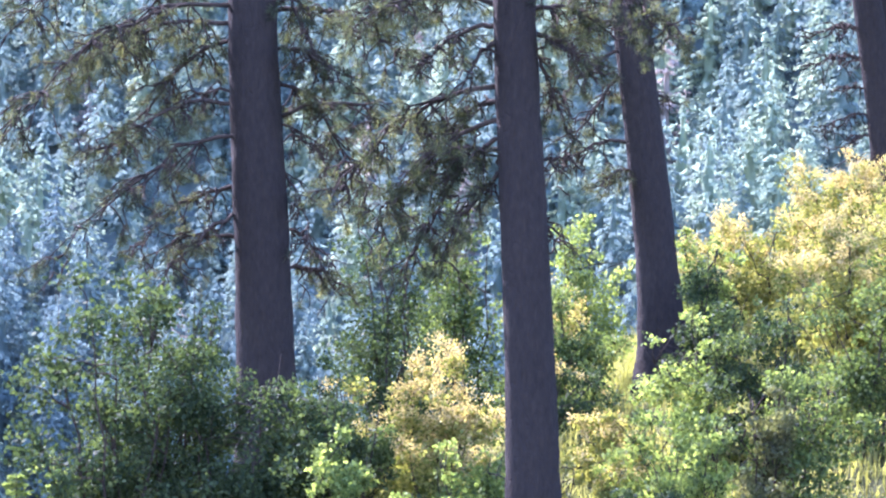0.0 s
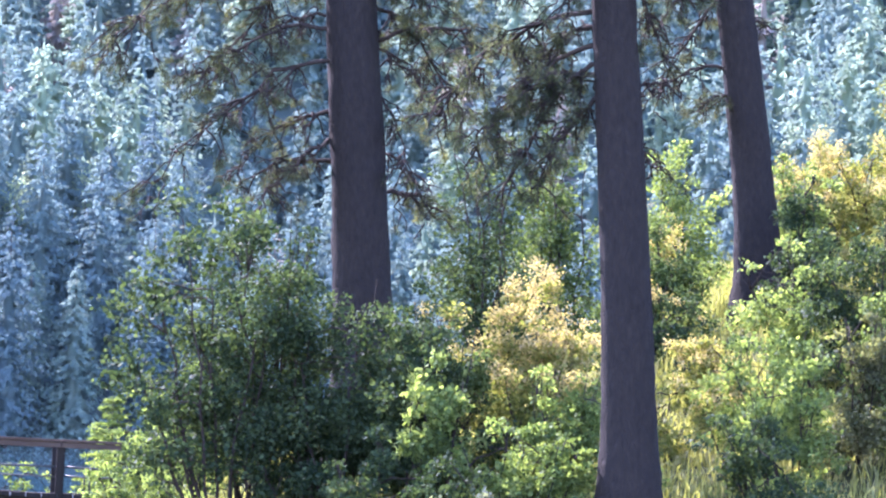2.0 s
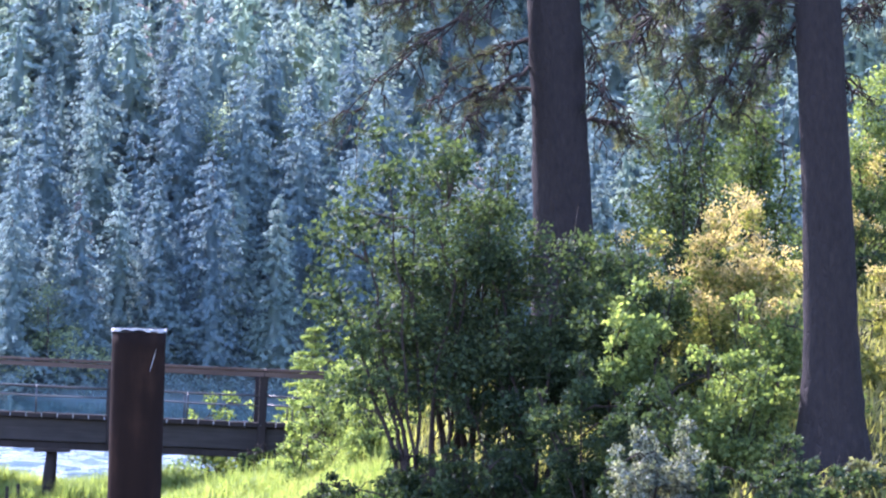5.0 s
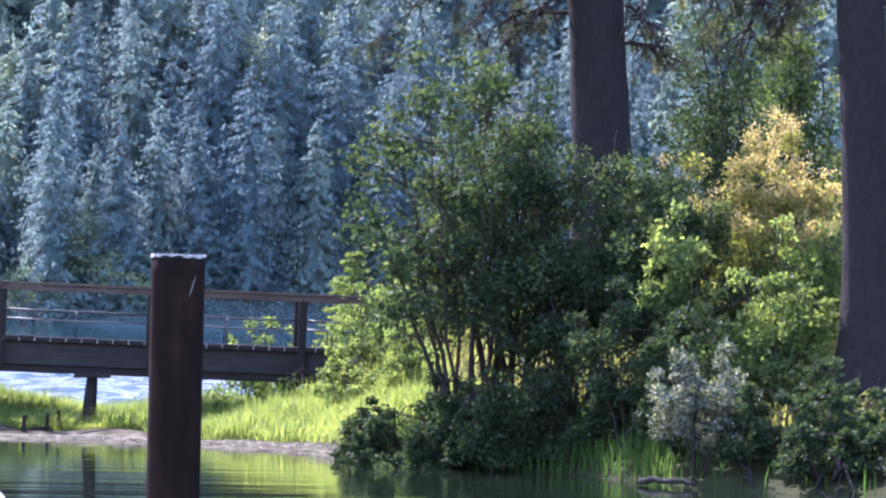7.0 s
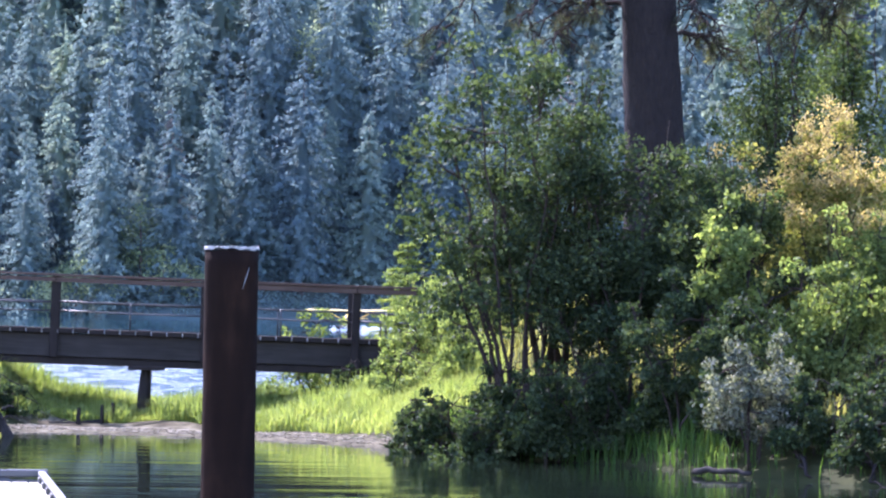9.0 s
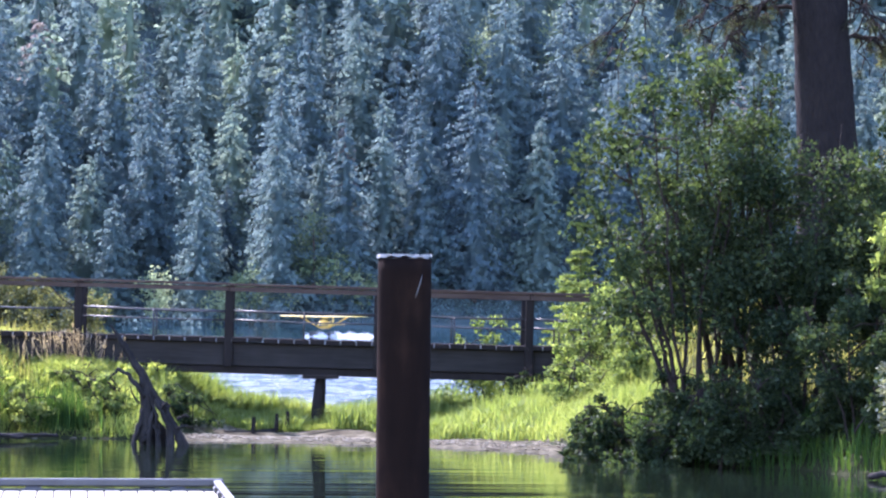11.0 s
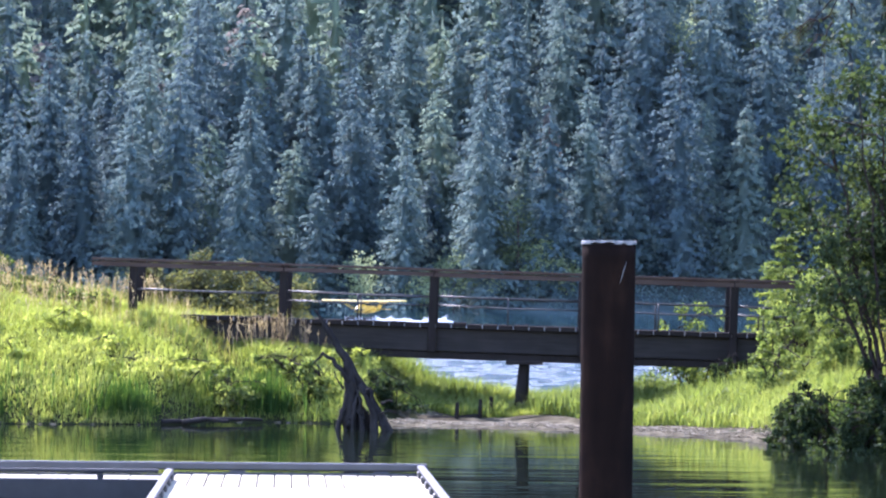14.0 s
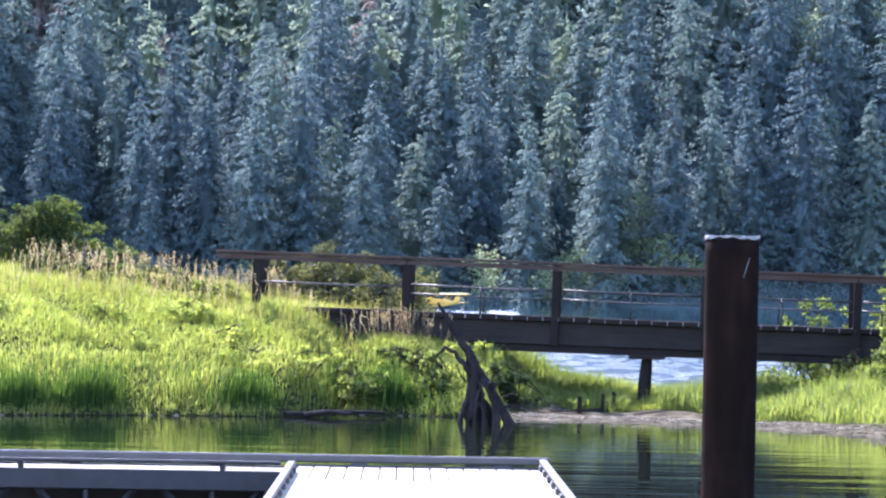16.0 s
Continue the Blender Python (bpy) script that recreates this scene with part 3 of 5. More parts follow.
def exposed_roots():
    """Roots hanging over the cut bank at the thicket's foot, coloured dark for shade."""
    e = tagged(empty("exposed_roots", 10.4, 58.4, 0.0), "tangle of exposed roots over the cut bank, shade put into their dark colour", "roots")
    for k in range(24):
        x = rng.uniform(-2.0, 3.0)
        y = float(np.interp(x + 10.4, SHORE_X, SHORE_Y)) - 58.4 + rng.uniform(-0.1, 1.0)
        top = float(land(x + 10.4, y + 58.4 + 0.8)) + rng.uniform(0.0, 0.4)
        pts = curve_points((x + rng.normal(scale=0.3), y + 0.8, top), (x, y - 0.2, -0.1), rng.uniform(0.0, 0.25), 9, 0.05)
        v, f = tube(pts, np.linspace(rng.uniform(0.02, 0.05), 0.01, 9), 7, 0.1)
        link_mesh("root", v, f, M_POST, e, True)


exposed_roots()
for k, (x0, y0, x1, y1, r) in enumerate([(-6.3, 75.7, -4.55, 76.6, 0.045), (-5.9, 75.4, -5.1, 75.7, 0.05), (4.2, 71.0, 5.1, 70.0, 0.06), (-1.6, 79.3, 0.9, 80.0, 0.055), (0.9, 79.6, 3.3, 78.5, 0.05), (8.0, 59.9, 8.7, 59.1, 0.05), (-10.6, 74.3, -9.9, 74.5, 0.05)]):
    pts = curve_points((x0, y0, 0.05 + 0.0), (x1, y1, 0.07), 0.03, 9, 0.02)
    v, f = tube(pts, np.linspace(r, r * 0.6, 9), 8, 0.08)
    tagged(link_mesh("drift_log", v, f, M_DRIFT, smooth=True), "dark waterlogged driftwood log lying along the shore", "log", "drift logs on the shore")


def shore_pebbles():
    """Pale stones and bits of shell and wood along the waterline."""
    pieces = []
    ico = bmesh.new()
    bmesh.ops.create_icosphere(ico, subdivisions=1, radius=1)
    base = np.array([v.co[:] for v in ico.verts])
    tri = [tuple(v.index for v in f.verts) for f in ico.faces]
    ico.free()
    for k in range(1300):
        x = rng.uniform(-3.2, 5.0)
        ys = np.interp(x, SHORE_X, SHORE_Y)
        y = ys + abs(rng.normal(0.0, 1.1)) + 0.05
        s = rng.uniform(0.01, 0.03) * np.array([rng.uniform(1, 2.4), rng.uniform(0.8, 1.5), rng.uniform(0.3, 0.7)])
        pieces.append((base * s * (1 + 0.15 * rng.normal(size=base.shape)) + (x, y, max(float(land(x, y)), -0.03) + 0.03), tri))
    for k in range(120):
        x = rng.uniform(-16, -3.5)
        y = np.interp(x, SHORE_X, SHORE_Y) + rng.uniform(-0.15, 0.3)
        s = rng.uniform(0.01, 0.03) * np.array([rng.uniform(1, 3), 1, 0.5])
        pieces.append((base * s + (x, y, max(float(land(x, y)), 0) + 0.01), tri))
    v, f = join(pieces)
    tagged(link_mesh("shore_stones", v, f, M_STONE), "small pale stones scattered along the waterline", "stones", kind="stuff")


shore_pebbles()


# ---- grass ----
def blades(name, x, y, z, height, width, mat, label, category="grass", lean=0.35, drift=(0.1, -0.1)):
    n = len(x)
    root = np.stack([x, y, z], 1)
    az = rng.uniform(0, 2 * np.pi, n)
    out = np.stack([np.cos(az) + drift[0], np.sin(az) + drift[1], np.zeros(n)], 1)
    side = np.stack([-np.sin(az + rng.normal(scale=0.8, size=n)), np.cos(az), np.zeros(n)], 1)
    side = unit(side + 0.01)
    l = np.abs(rng.normal(scale=lean, size=n))[:, None]
    up = np.array([[0, 0, 1.0]])
    h, w = height[:, None], width[:, None]
    mid = root + up * h * 0.55 + out * h * l * 0.25
    tip = root + up * h * (1 - 0.25 * l) + out * h * l * 0.9
    v = np.stack([root - side * w, root + side * w, mid + side * w * 0.8, mid - side * w * 0.8, tip], 1).reshape(-1, 3)
    b = np.arange(n)[:, None] * 5
    f = [tuple(q) for q in (b + np.array([[0, 1, 2, 3]])).tolist()] + [tuple(q) for q in (b + np.array([[3, 2, 4]])).tolist()]
    return tagged(link_mesh(name, v, f, mat), label, category, kind="stuff")


def scatter(n, x0, x1, y0, y1, keep):
    x, y = rng.uniform(x0, x1, n), rng.uniform(y0, y1, n)
    k = keep(x, y)
    return x[k], y[k]


def shore(x):
    return np.interp(x, SHORE_X, SHORE_Y)


def clumpy(x, y, s=1.3):
    return 0.5 + 0.5 * np.sin(x * 2.1 * s + 1.3 * np.sin(y * 1.1 * s)) * np.sin(y * 1.7 * s + 1.1 * np.sin(x * 0.9 * s))


def mud_edge(x):
    """Where the grass begins behind the bare mud."""
    return shore(x) + 0.7 + 0.2 * np.sin(x * 2.3) + 0.12 * np.sin(x * 7.1) + np.interp(x, [-2.9, -1.9, 0.0, 2.0, 4.0, 5.0], [0, 2.4, 3.0, 2.7, 1.2, 0])


def left_bank(x, y):
    return (y > shore(x) - 0.02) & ((x < -2.4) | (y > mud_edge(x)))


x, y = scatter(300000, -15, 0.5, 73, 94, left_bank)
blades("bank_grass", x, y, land(x, y) - 0.03, rng.uniform(0.1, 0.26, len(x)) * (0.5 + 0.9 * clumpy(x, y)), rng.uniform(0.005, 0.0115, len(x)), M_GRASS, "lush bright green grass covering the bank", lean=1.0)
x, y = scatter(4500, -16, -1.0, 73, 80, lambda x, y: (y > shore(x) - 0.05) & (y < shore(x) + 1.6) & (clumpy(x, y, 0.9) > 0.35) & ((x < -2.6)))
blades("sedge", x, y, land(x, y) - 0.05, rng.uniform(0.25, 0.75, len(x)), rng.uniform(0.007, 0.014, len(x)), M_REED, "dark green sedge clumps along the waterline", "sedge")
cx = np.array([-12.6, -11.6, -10.9, -10.7, -9.85, -9.6, -7.05, -6.8, -4.75, -4.5, -13.4])
pick = rng.integers(len(cx), size=5000)
x = cx[pick] + rng.normal(scale=0.23, size=5000)
y = shore(x) + 0.15 + np.abs(rng.normal(scale=0.25, size=5000))
blades("reeds", x, y, land(x, y) - 0.05, rng.uniform(0.25, 0.75, 5000) * (0.75 + 0.35 * np.sin(cx[pick] * 5)), rng.uniform(0.008, 0.014, 5000), M_REED, "dark green reed clumps at the water's edge", "reeds", lean=0.2)
x, y = scatter(75000, -2.8, 7.5, 70, 87, lambda x, y: (y > mud_edge(x)) & ((abs(x - 0.15) > 0.28) | (y > 80.9)) & (x < 6.5 + 0.5 * np.sin(y)))
blades("marsh_grass", x, y, land(x, y) - 0.03, rng.uniform(0.25, 0.55, len(x)) * (0.4 + 0.8 * clumpy(x, y, 0.8)) * np.interp(x, [-2.5, -1.2, 0.2, 2.0, 3.5, 5], [1.35, 1.1, 1.05, 1.2, 1.15, 1.15]), rng.uniform(0.008, 0.016, len(x)), M_MARSH, "fresh green marsh grass behind the gravel bar", lean=0.85)
x, y = scatter(14000, 4.1, 6.4, 70, 80, lambda x, y: (y > mud_edge(x) + 0.6))
blades("tall_bank_grass", x, y, land(x, y) - 0.03, rng.uniform(0.2, 0.5, len(x)) * (0.5 + 0.7 * clumpy(x, y)), rng.uniform(0.008, 0.016, len(x)), M_MARSH, "tall sunlit grass on the bank by the bridge")
x, y = scatter(26000, 4.6, 14, 54, 70, lambda x, y: (y > shore(x) - 0.1) & (y < shore(x) + 4) & ((x < 8.6) | (rng.uniform(size=len(x)) < 0.12)))
blades("shaded_sedge", x, y, land(x, y) - 0.05, rng.uniform(0.2, 0.55, len(x)), rng.uniform(0.008, 0.016, len(x)), M_REED, "dark shaded sedge along the wooded shore", "sedge")
x, y = scatter(70000, 6, 30, 58, 112, lambda x, y: (y > shore(x) + 4))
blades("dry_slope_grass", x, y, land(x, y) - 0.03, rng.uniform(0.25, 0.7, len(x)) * (0.5 + 0.7 * clumpy(x, y)), rng.uniform(0.01, 0.022, len(x)), M_DRY, "yellowing dry grass on the sunny slope", lean=0.9)
x, y = scatter(14000, -22, -4.0, 79, 95, lambda x, y: clumpy(x, y, 0.7) > 0.3)
blades("dry_bank_grass", x, y, land(x, y), rng.uniform(0.25, 0.5, len(x)), rng.uniform(0.006, 0.012, len(x)), M_DRY, "pale dry grass along the top of the bank")


def plumes(x, y, height):
    """Tan seed heads on thin stalks."""
    n = len(x)
    root = np.stack([x, y, land(x, y)], 1)
    tip = root + np.stack([rng.normal(scale=0.1, size=n), rng.normal(scale=0.1, size=n), height], 1)
    pts, ax = [], []
    for k in range(9):
        t = 0.68 + 0.035 * k
        pts.append(root + (tip - root) * t + rng.normal(scale=0.008, size=(n, 3)))
        ax.append(unit(tip - root) + rng.normal(scale=0.45, size=(n, 3)))
    p, a = np.concatenate(pts), np.concatenate(ax)
    v, f = leaf_quads(p, a, rng.uniform(0.035, 0.08, len(p)), rng.uniform(0.005, 0.011, len(p)))
    v2, f2 = leaf_quads(root, tip - root, height, np.full(n, 0.004))
    tagged(link_mesh("seed_heads", np.concatenate([v, v2]), np.concatenate([f, f2 + len(v)]), M_SEED), "tan feathery grass seed heads on thin stalks", "seed heads", kind="stuff")


gx = np.concatenate([rng.uniform(-12, -7.0, 330), rng.normal(-4.6, 0.4, 60), rng.uniform(-6.6, -4.2, 25)])
gy = np.concatenate([rng.uniform(79, 86, 330), rng.uniform(80.3, 80.85, 60), rng.uniform(80.2, 80.85, 25)])
plumes(gx, gy, np.concatenate([rng.uniform(0.45, 0.85, 330), rng.uniform(0.45, 0.8, 60), rng.uniform(0.4, 0.6, 25)]))


# ---- shrubs ----
def shrub(name, x, y, base, width, depth, height, clumps, leaves, size, mat, label, category="shrub", stems=6, skirt=0.25, blossom=0, fill=0.55, bare=0.0):
    """A many-stemmed shrub: bent stems, leaf clumps of uneven size, gaps between them."""
    e = tagged(empty(name, x, y, base), label, category)
    width, depth, leaves, clumps = width * 1.3, depth * 1.3, int(leaves * 1.2), int(clumps * 1.7)
    leaders = max(5, clumps // 6)
    feet = np.stack([rng.normal(scale=width * 0.06, size=leaders), rng.normal(scale=depth * 0.06, size=leaders), np.full(leaders, -0.2)], 1)
    az, out = rng.uniform(0, 2 * np.pi, leaders), rng.uniform(0.05, 1.0, leaders) ** 0.6
    tips = np.stack([np.cos(az) * out * width * 0.46, np.sin(az) * out * depth * 0.46, height * (1.0 - 0.42 * out ** 2 * rng.uniform(0.5, 1.2, leaders))], 1)
    which, along = rng.integers(leaders, size=clumps), rng.uniform(max(skirt, bare), 1.0, clumps) ** 0.8
    c = feet[which] + (tips - feet)[which] * along[:, None]
    c[:, :2] += (rng.normal(size=(clumps, 2)) * 0.16 * width * (1.15 - along)[:, None])
    c[:, 2] += 0.1 * height * along * (1 - along) + rng.normal(scale=0.05 * height, size=clumps) * (1 - along)
    r = (1.3 - 0.85 * along) * rng.uniform(0.5, 1.3, clumps) * 0.13 * (width + height) / 2
    pick = rng.choice(clumps, leaves, p=r ** 2 / (r ** 2).sum())
    o = unit(rng.normal(size=(leaves, 3))) * rng.uniform(0.05, 1, (leaves, 1)) ** 0.5
    p = c[pick] + o * r[pick][:, None] * np.array([1.1, 1.1, 0.75])
    p = p[p[:, 2] > 0.05]
    ax = rng.normal(size=p.shape) + np.array([0, 0, -0.2])
    s = size * rng.uniform(0.6, 1.35, len(p))
    v, f = leaf_quads(p, ax, s, s * 0.32)
    link_mesh("foliage", v, f, mat, e)
    for k in range(min(stems, leaders)):
        pts = curve_points(feet[k], tips[k], 0.1 * height * rng.uniform(-0.3, 1), 8, 0.03 * height / 3)
        pieces = [tube(pts, np.linspace(0.0055 * height + 0.008, 0.006, 8), 6)]
        for j in range(4):
            s0 = pts[rng.integers(3, 7)]
            h = c[np.argmin(np.linalg.norm(c - s0 - rng.normal(scale=0.5, size=3), axis=1))]
            pieces.append(tube(curve_points(s0, h, 0.1, 5, 0.03), np.linspace(0.014, 0.004, 5), 5))
        vv, ff = join(pieces)
        link_mesh("stem", vv, ff, M_TWIG, e, True)
    if blossom:
        blossom = int(blossom * 1.3)
        top = c[c[:, 2] > np.quantile(c[:, 2], 0.55)]
        heads = top[rng.integers(len(top), size=blossom)] + rng.normal(scale=0.12, size=(blossom, 3)) * np.array([1.2, 1, 0.8]) + np.array([0, 0, 0.1])
        p = np.repeat(heads, 60, axis=0) + rng.normal(scale=0.075, size=(blossom * 60, 3))
        v, f = leaf_quads(p, rng.normal(size=p.shape), rng.uniform(0.03, 0.06, len(p)), rng.uniform(0.012, 0.022, len(p)))
        link_mesh("blossom", v, f, M_BLOSSOM, e, label="creamy fading blossom sprays")
    return e


def ground_at(x, y):
    return float(land(x, y)) - 0.02


DARK = "leafy shrub with many thin stems, light and shade put into its colour"
SUNNY = "yellow-green leafy shrub on the slope, sunlight put into its colour"
GREEN = "mid-green leafy shrub on the sunny slope"
CREAM = "yellow-green shrub topped with creamy blossom sprays"
# the dark thicket on the shore, its light and shade put into the leaf colours
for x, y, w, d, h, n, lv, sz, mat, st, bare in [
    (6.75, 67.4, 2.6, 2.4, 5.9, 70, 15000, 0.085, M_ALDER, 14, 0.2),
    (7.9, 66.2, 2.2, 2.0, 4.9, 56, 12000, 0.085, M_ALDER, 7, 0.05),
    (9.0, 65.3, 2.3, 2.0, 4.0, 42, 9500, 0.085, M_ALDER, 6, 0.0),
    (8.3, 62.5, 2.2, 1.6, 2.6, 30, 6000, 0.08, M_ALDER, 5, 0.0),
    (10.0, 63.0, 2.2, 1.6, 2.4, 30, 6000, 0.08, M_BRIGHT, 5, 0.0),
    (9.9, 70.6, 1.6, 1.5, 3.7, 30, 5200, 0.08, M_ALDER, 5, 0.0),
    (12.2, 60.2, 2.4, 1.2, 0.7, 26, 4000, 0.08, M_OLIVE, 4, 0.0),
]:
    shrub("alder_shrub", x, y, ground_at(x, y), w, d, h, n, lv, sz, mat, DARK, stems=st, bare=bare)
# low alders in the dark leaf colour, painting the shaded foot of the thicket
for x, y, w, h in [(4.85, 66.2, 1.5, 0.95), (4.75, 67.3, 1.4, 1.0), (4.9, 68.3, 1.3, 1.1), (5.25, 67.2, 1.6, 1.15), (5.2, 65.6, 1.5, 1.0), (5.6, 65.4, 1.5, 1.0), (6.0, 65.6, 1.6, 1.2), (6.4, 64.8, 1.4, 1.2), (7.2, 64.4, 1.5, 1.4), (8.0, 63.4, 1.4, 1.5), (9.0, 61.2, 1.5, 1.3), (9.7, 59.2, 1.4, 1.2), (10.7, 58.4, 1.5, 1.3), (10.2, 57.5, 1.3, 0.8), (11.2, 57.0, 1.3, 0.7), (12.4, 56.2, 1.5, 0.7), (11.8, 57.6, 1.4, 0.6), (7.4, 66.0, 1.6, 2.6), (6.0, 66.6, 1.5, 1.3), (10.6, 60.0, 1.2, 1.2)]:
    shrub("alder_shrub", x, y, ground_at(x, y), w, 1.2, h, 26, 5200, 0.08, M_ALDER, "low shrub on the wooded shore, shade put into its dark green", stems=4, skirt=0.02)


def leaning_alder(x, y):
    """The bare-footed alder that leans out over the water, its crown in loose sprays."""
    g = ground_at(x, y)
    e = tagged(empty("alder_tree", x, y, g), "dark leaning alder with bare crooked stems and loose leafy crown", "tree")
    top = [(-0.55, 0.1, 2.0), (-0.85, 0.0, 2.75), (-1.45, -0.1, 3.6), (-1.1, 0.2, 4.7), (-0.3, 0.2, 5.2), (0.3, -0.2, 5.6), (-0.7, -0.3, 5.5), (0.7, 0.2, 4.4), (0.2, 0.3, 3.4)]
    tips = []
    for k, tip in enumerate(top):
        foot = (rng.normal(scale=0.1), rng.normal(scale=0.15), -0.2)
        pts = curve_points(foot, tip, rng.uniform(-0.05, 0.12), 10, 0.05)
        pieces = [tube(pts, np.linspace(0.05 if k < 4 else 0.035, 0.01, 10), 7, 0.05)]
        for j in range(9):
            s0 = pts[rng.integers(4, 10)]
            q = s0 + unit(rng.normal(size=3) + np.array([-0.3, 0, 0.5])) * rng.uniform(0.35, 0.95)
            pieces.append(tube(curve_points(s0, q, 0.05, 6, 0.03), np.linspace(0.016, 0.005, 6), 5))
            tips.append(q)
        vv, ff = join(pieces)
        link_mesh("stem", vv, ff, M_TWIG, e, True)
        tips.append(pts[-1])
    tips = np.array([q for q in tips if q[2] > 2.0])
    c = np.repeat(tips, 110, axis=0)
    p = c + unit(rng.normal(size=c.shape)) * rng.uniform(0.05, 0.42, (len(c), 1)) * np.array([1.1, 1.1, 0.8])
    s = 0.095 * rng.uniform(0.6, 1.35, len(p))
    v, f = leaf_quads(p, rng.normal(size=p.shape) + np.array([0, 0, -0.2]), s, s * 0.34)
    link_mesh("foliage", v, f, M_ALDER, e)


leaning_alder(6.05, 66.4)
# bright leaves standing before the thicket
shrub("alder_shrub", 8.95, 64.1, ground_at(8.95, 64.1), 1.3, 0.9, 3.7, 16, 2200, 0.1, M_BRIGHT, "light green leafy shoots, sunlight painted in their colour", stems=3, bare=0.5)
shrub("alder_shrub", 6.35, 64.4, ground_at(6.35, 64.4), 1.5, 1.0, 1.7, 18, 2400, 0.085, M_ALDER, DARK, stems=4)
# blossom shrubs and others up the slope
for x, y, w, d, h, n, lv, mat, blo, label in [
    (10.75, 66.3, 2.0, 1.7, 4.1, 46, 9500, M_YELLOW, 90, CREAM),
    (11.6, 68.6, 2.2, 1.6, 2.4, 30, 6000, M_YELLOW, 50, CREAM),
    (11.2, 64.9, 2.4, 1.6, 2.6, 30, 6500, M_BRIGHT, 0, SUNNY),
    (12.0, 77.6, 2.4, 2.2, 6.0, 52, 12000, M_ALDER, 0, "tall green leafy shrub behind the pines"),
    (13.5, 79.2, 2.2, 2.0, 5.4, 40, 9000, M_MID, 0, "tall green leafy shrub behind the pines"),
    (16.6, 86.2, 1.9, 1.6, 3.6, 34, 6000, M_YELLOW, 30, CREAM),
    (17.6, 88.0, 2.0, 1.8, 4.3, 34, 6000, M_BRIGHT, 0, SUNNY),
    (15.4, 80.5, 2.2, 1.8, 2.4, 32, 5000, M_ALDER, 8, CREAM),
    (19.6, 85.5, 2.0, 1.8, 3.0, 34, 6000, M_BRIGHT, 12, CREAM),
    (21.4, 87.2, 3.0, 2.2, 2.4, 48, 9000, M_YELLOW, 60, CREAM),
    (23.6, 88.5, 3.2, 2.2, 2.7, 50, 9000, M_YELLOW, 70, CREAM),
    (20.6, 80.5, 3.0, 2.2, 2.3, 44, 8000, M_YELLOW, 30, CREAM),
    (22.6, 80.0, 3.0, 2.2, 2.5, 44, 8000, M_YELLOW, 24, CREAM),
    (17.2, 74.4, 2.2, 2.0, 3.0, 42, 8000, M_BRIGHT, 0, SUNNY),
    (18.2, 73.2, 2.0, 2.0, 3.3, 40, 7500, M_ALDER, 0, DARK),
    (19.3, 70.5, 2.4, 2.0, 3.6, 40, 8000, M_MID, 0, GREEN),
    (15.6, 70.2, 2.4, 1.8, 2.2, 30, 5500, M_BRIGHT, 0, SUNNY),
    (17.4, 67.5, 2.8, 1.8, 2.6, 36, 7000, M_MID, 0, GREEN),
    (16.5, 67.2, 1.7, 1.6, 2.7, 30, 5500, M_OLIVE, 0, "grey-green leafy shrub on the slope"),
    (15.2, 66.2, 1.6, 1.6, 2.5, 30, 5000, M_BRIGHT, 0, SUNNY),
    (18.9, 82.0, 1.5, 1.4, 2.9, 30, 5000, M_ALDER, 0, DARK),
    (16.4, 83.2, 2.0, 1.8, 3.8, 38, 7500, M_MID, 0, GREEN),
    (16.0, 75.0, 2.8, 1.8, 1.5, 30, 5000, M_YELLOW, 14, CREAM),
    (20.2, 76.0, 2.8, 2.0, 3.3, 42, 8500, M_YELLOW, 60, CREAM),
    (21.9, 74.0, 2.6, 2.0, 3.0, 40, 8000, M_MID, 0, GREEN),
    (22.8, 84.5, 3.0, 2.2, 2.3, 42, 8500, M_YELLOW, 60, CREAM),
    (24.6, 86.0, 2.8, 2.2, 2.3, 42, 8500, M_YELLOW, 60, CREAM),
    (9.4, 66.0, 1.9, 1.6, 3.3, 36, 7500, M_MID, 0, GREEN),
    (13.9, 70.0, 1.9, 1.5, 1.5, 24, 3600, M_YELLOW, 10, CREAM),
    (14.3, 63.4, 2.2, 1.6, 1.9, 26, 4200, M_ALDER, 0, DARK),
]:
    shrub("slope_shrub", x, y, ground_at(x, y), w, d, h, n, lv, 0.085, mat, label, stems=5, skirt=0.06, blossom=blo)
shrub("willow_shrub", 8.85, 59.9, ground_at(8.85, 59.9), 1.5, 1.1, 1.9, 34, 6500, 0.07, M_SILVER, "silvery leaved willow shrub leaning over the water", stems=6)
shrub("willow_shrub", 10.5, 62.6, ground_at(10.5, 62.6), 1.5, 1.2, 2.3, 30, 5000, 0.08, M_BRIGHT, "light green willow shrub at the foot of the pine", stems=5)
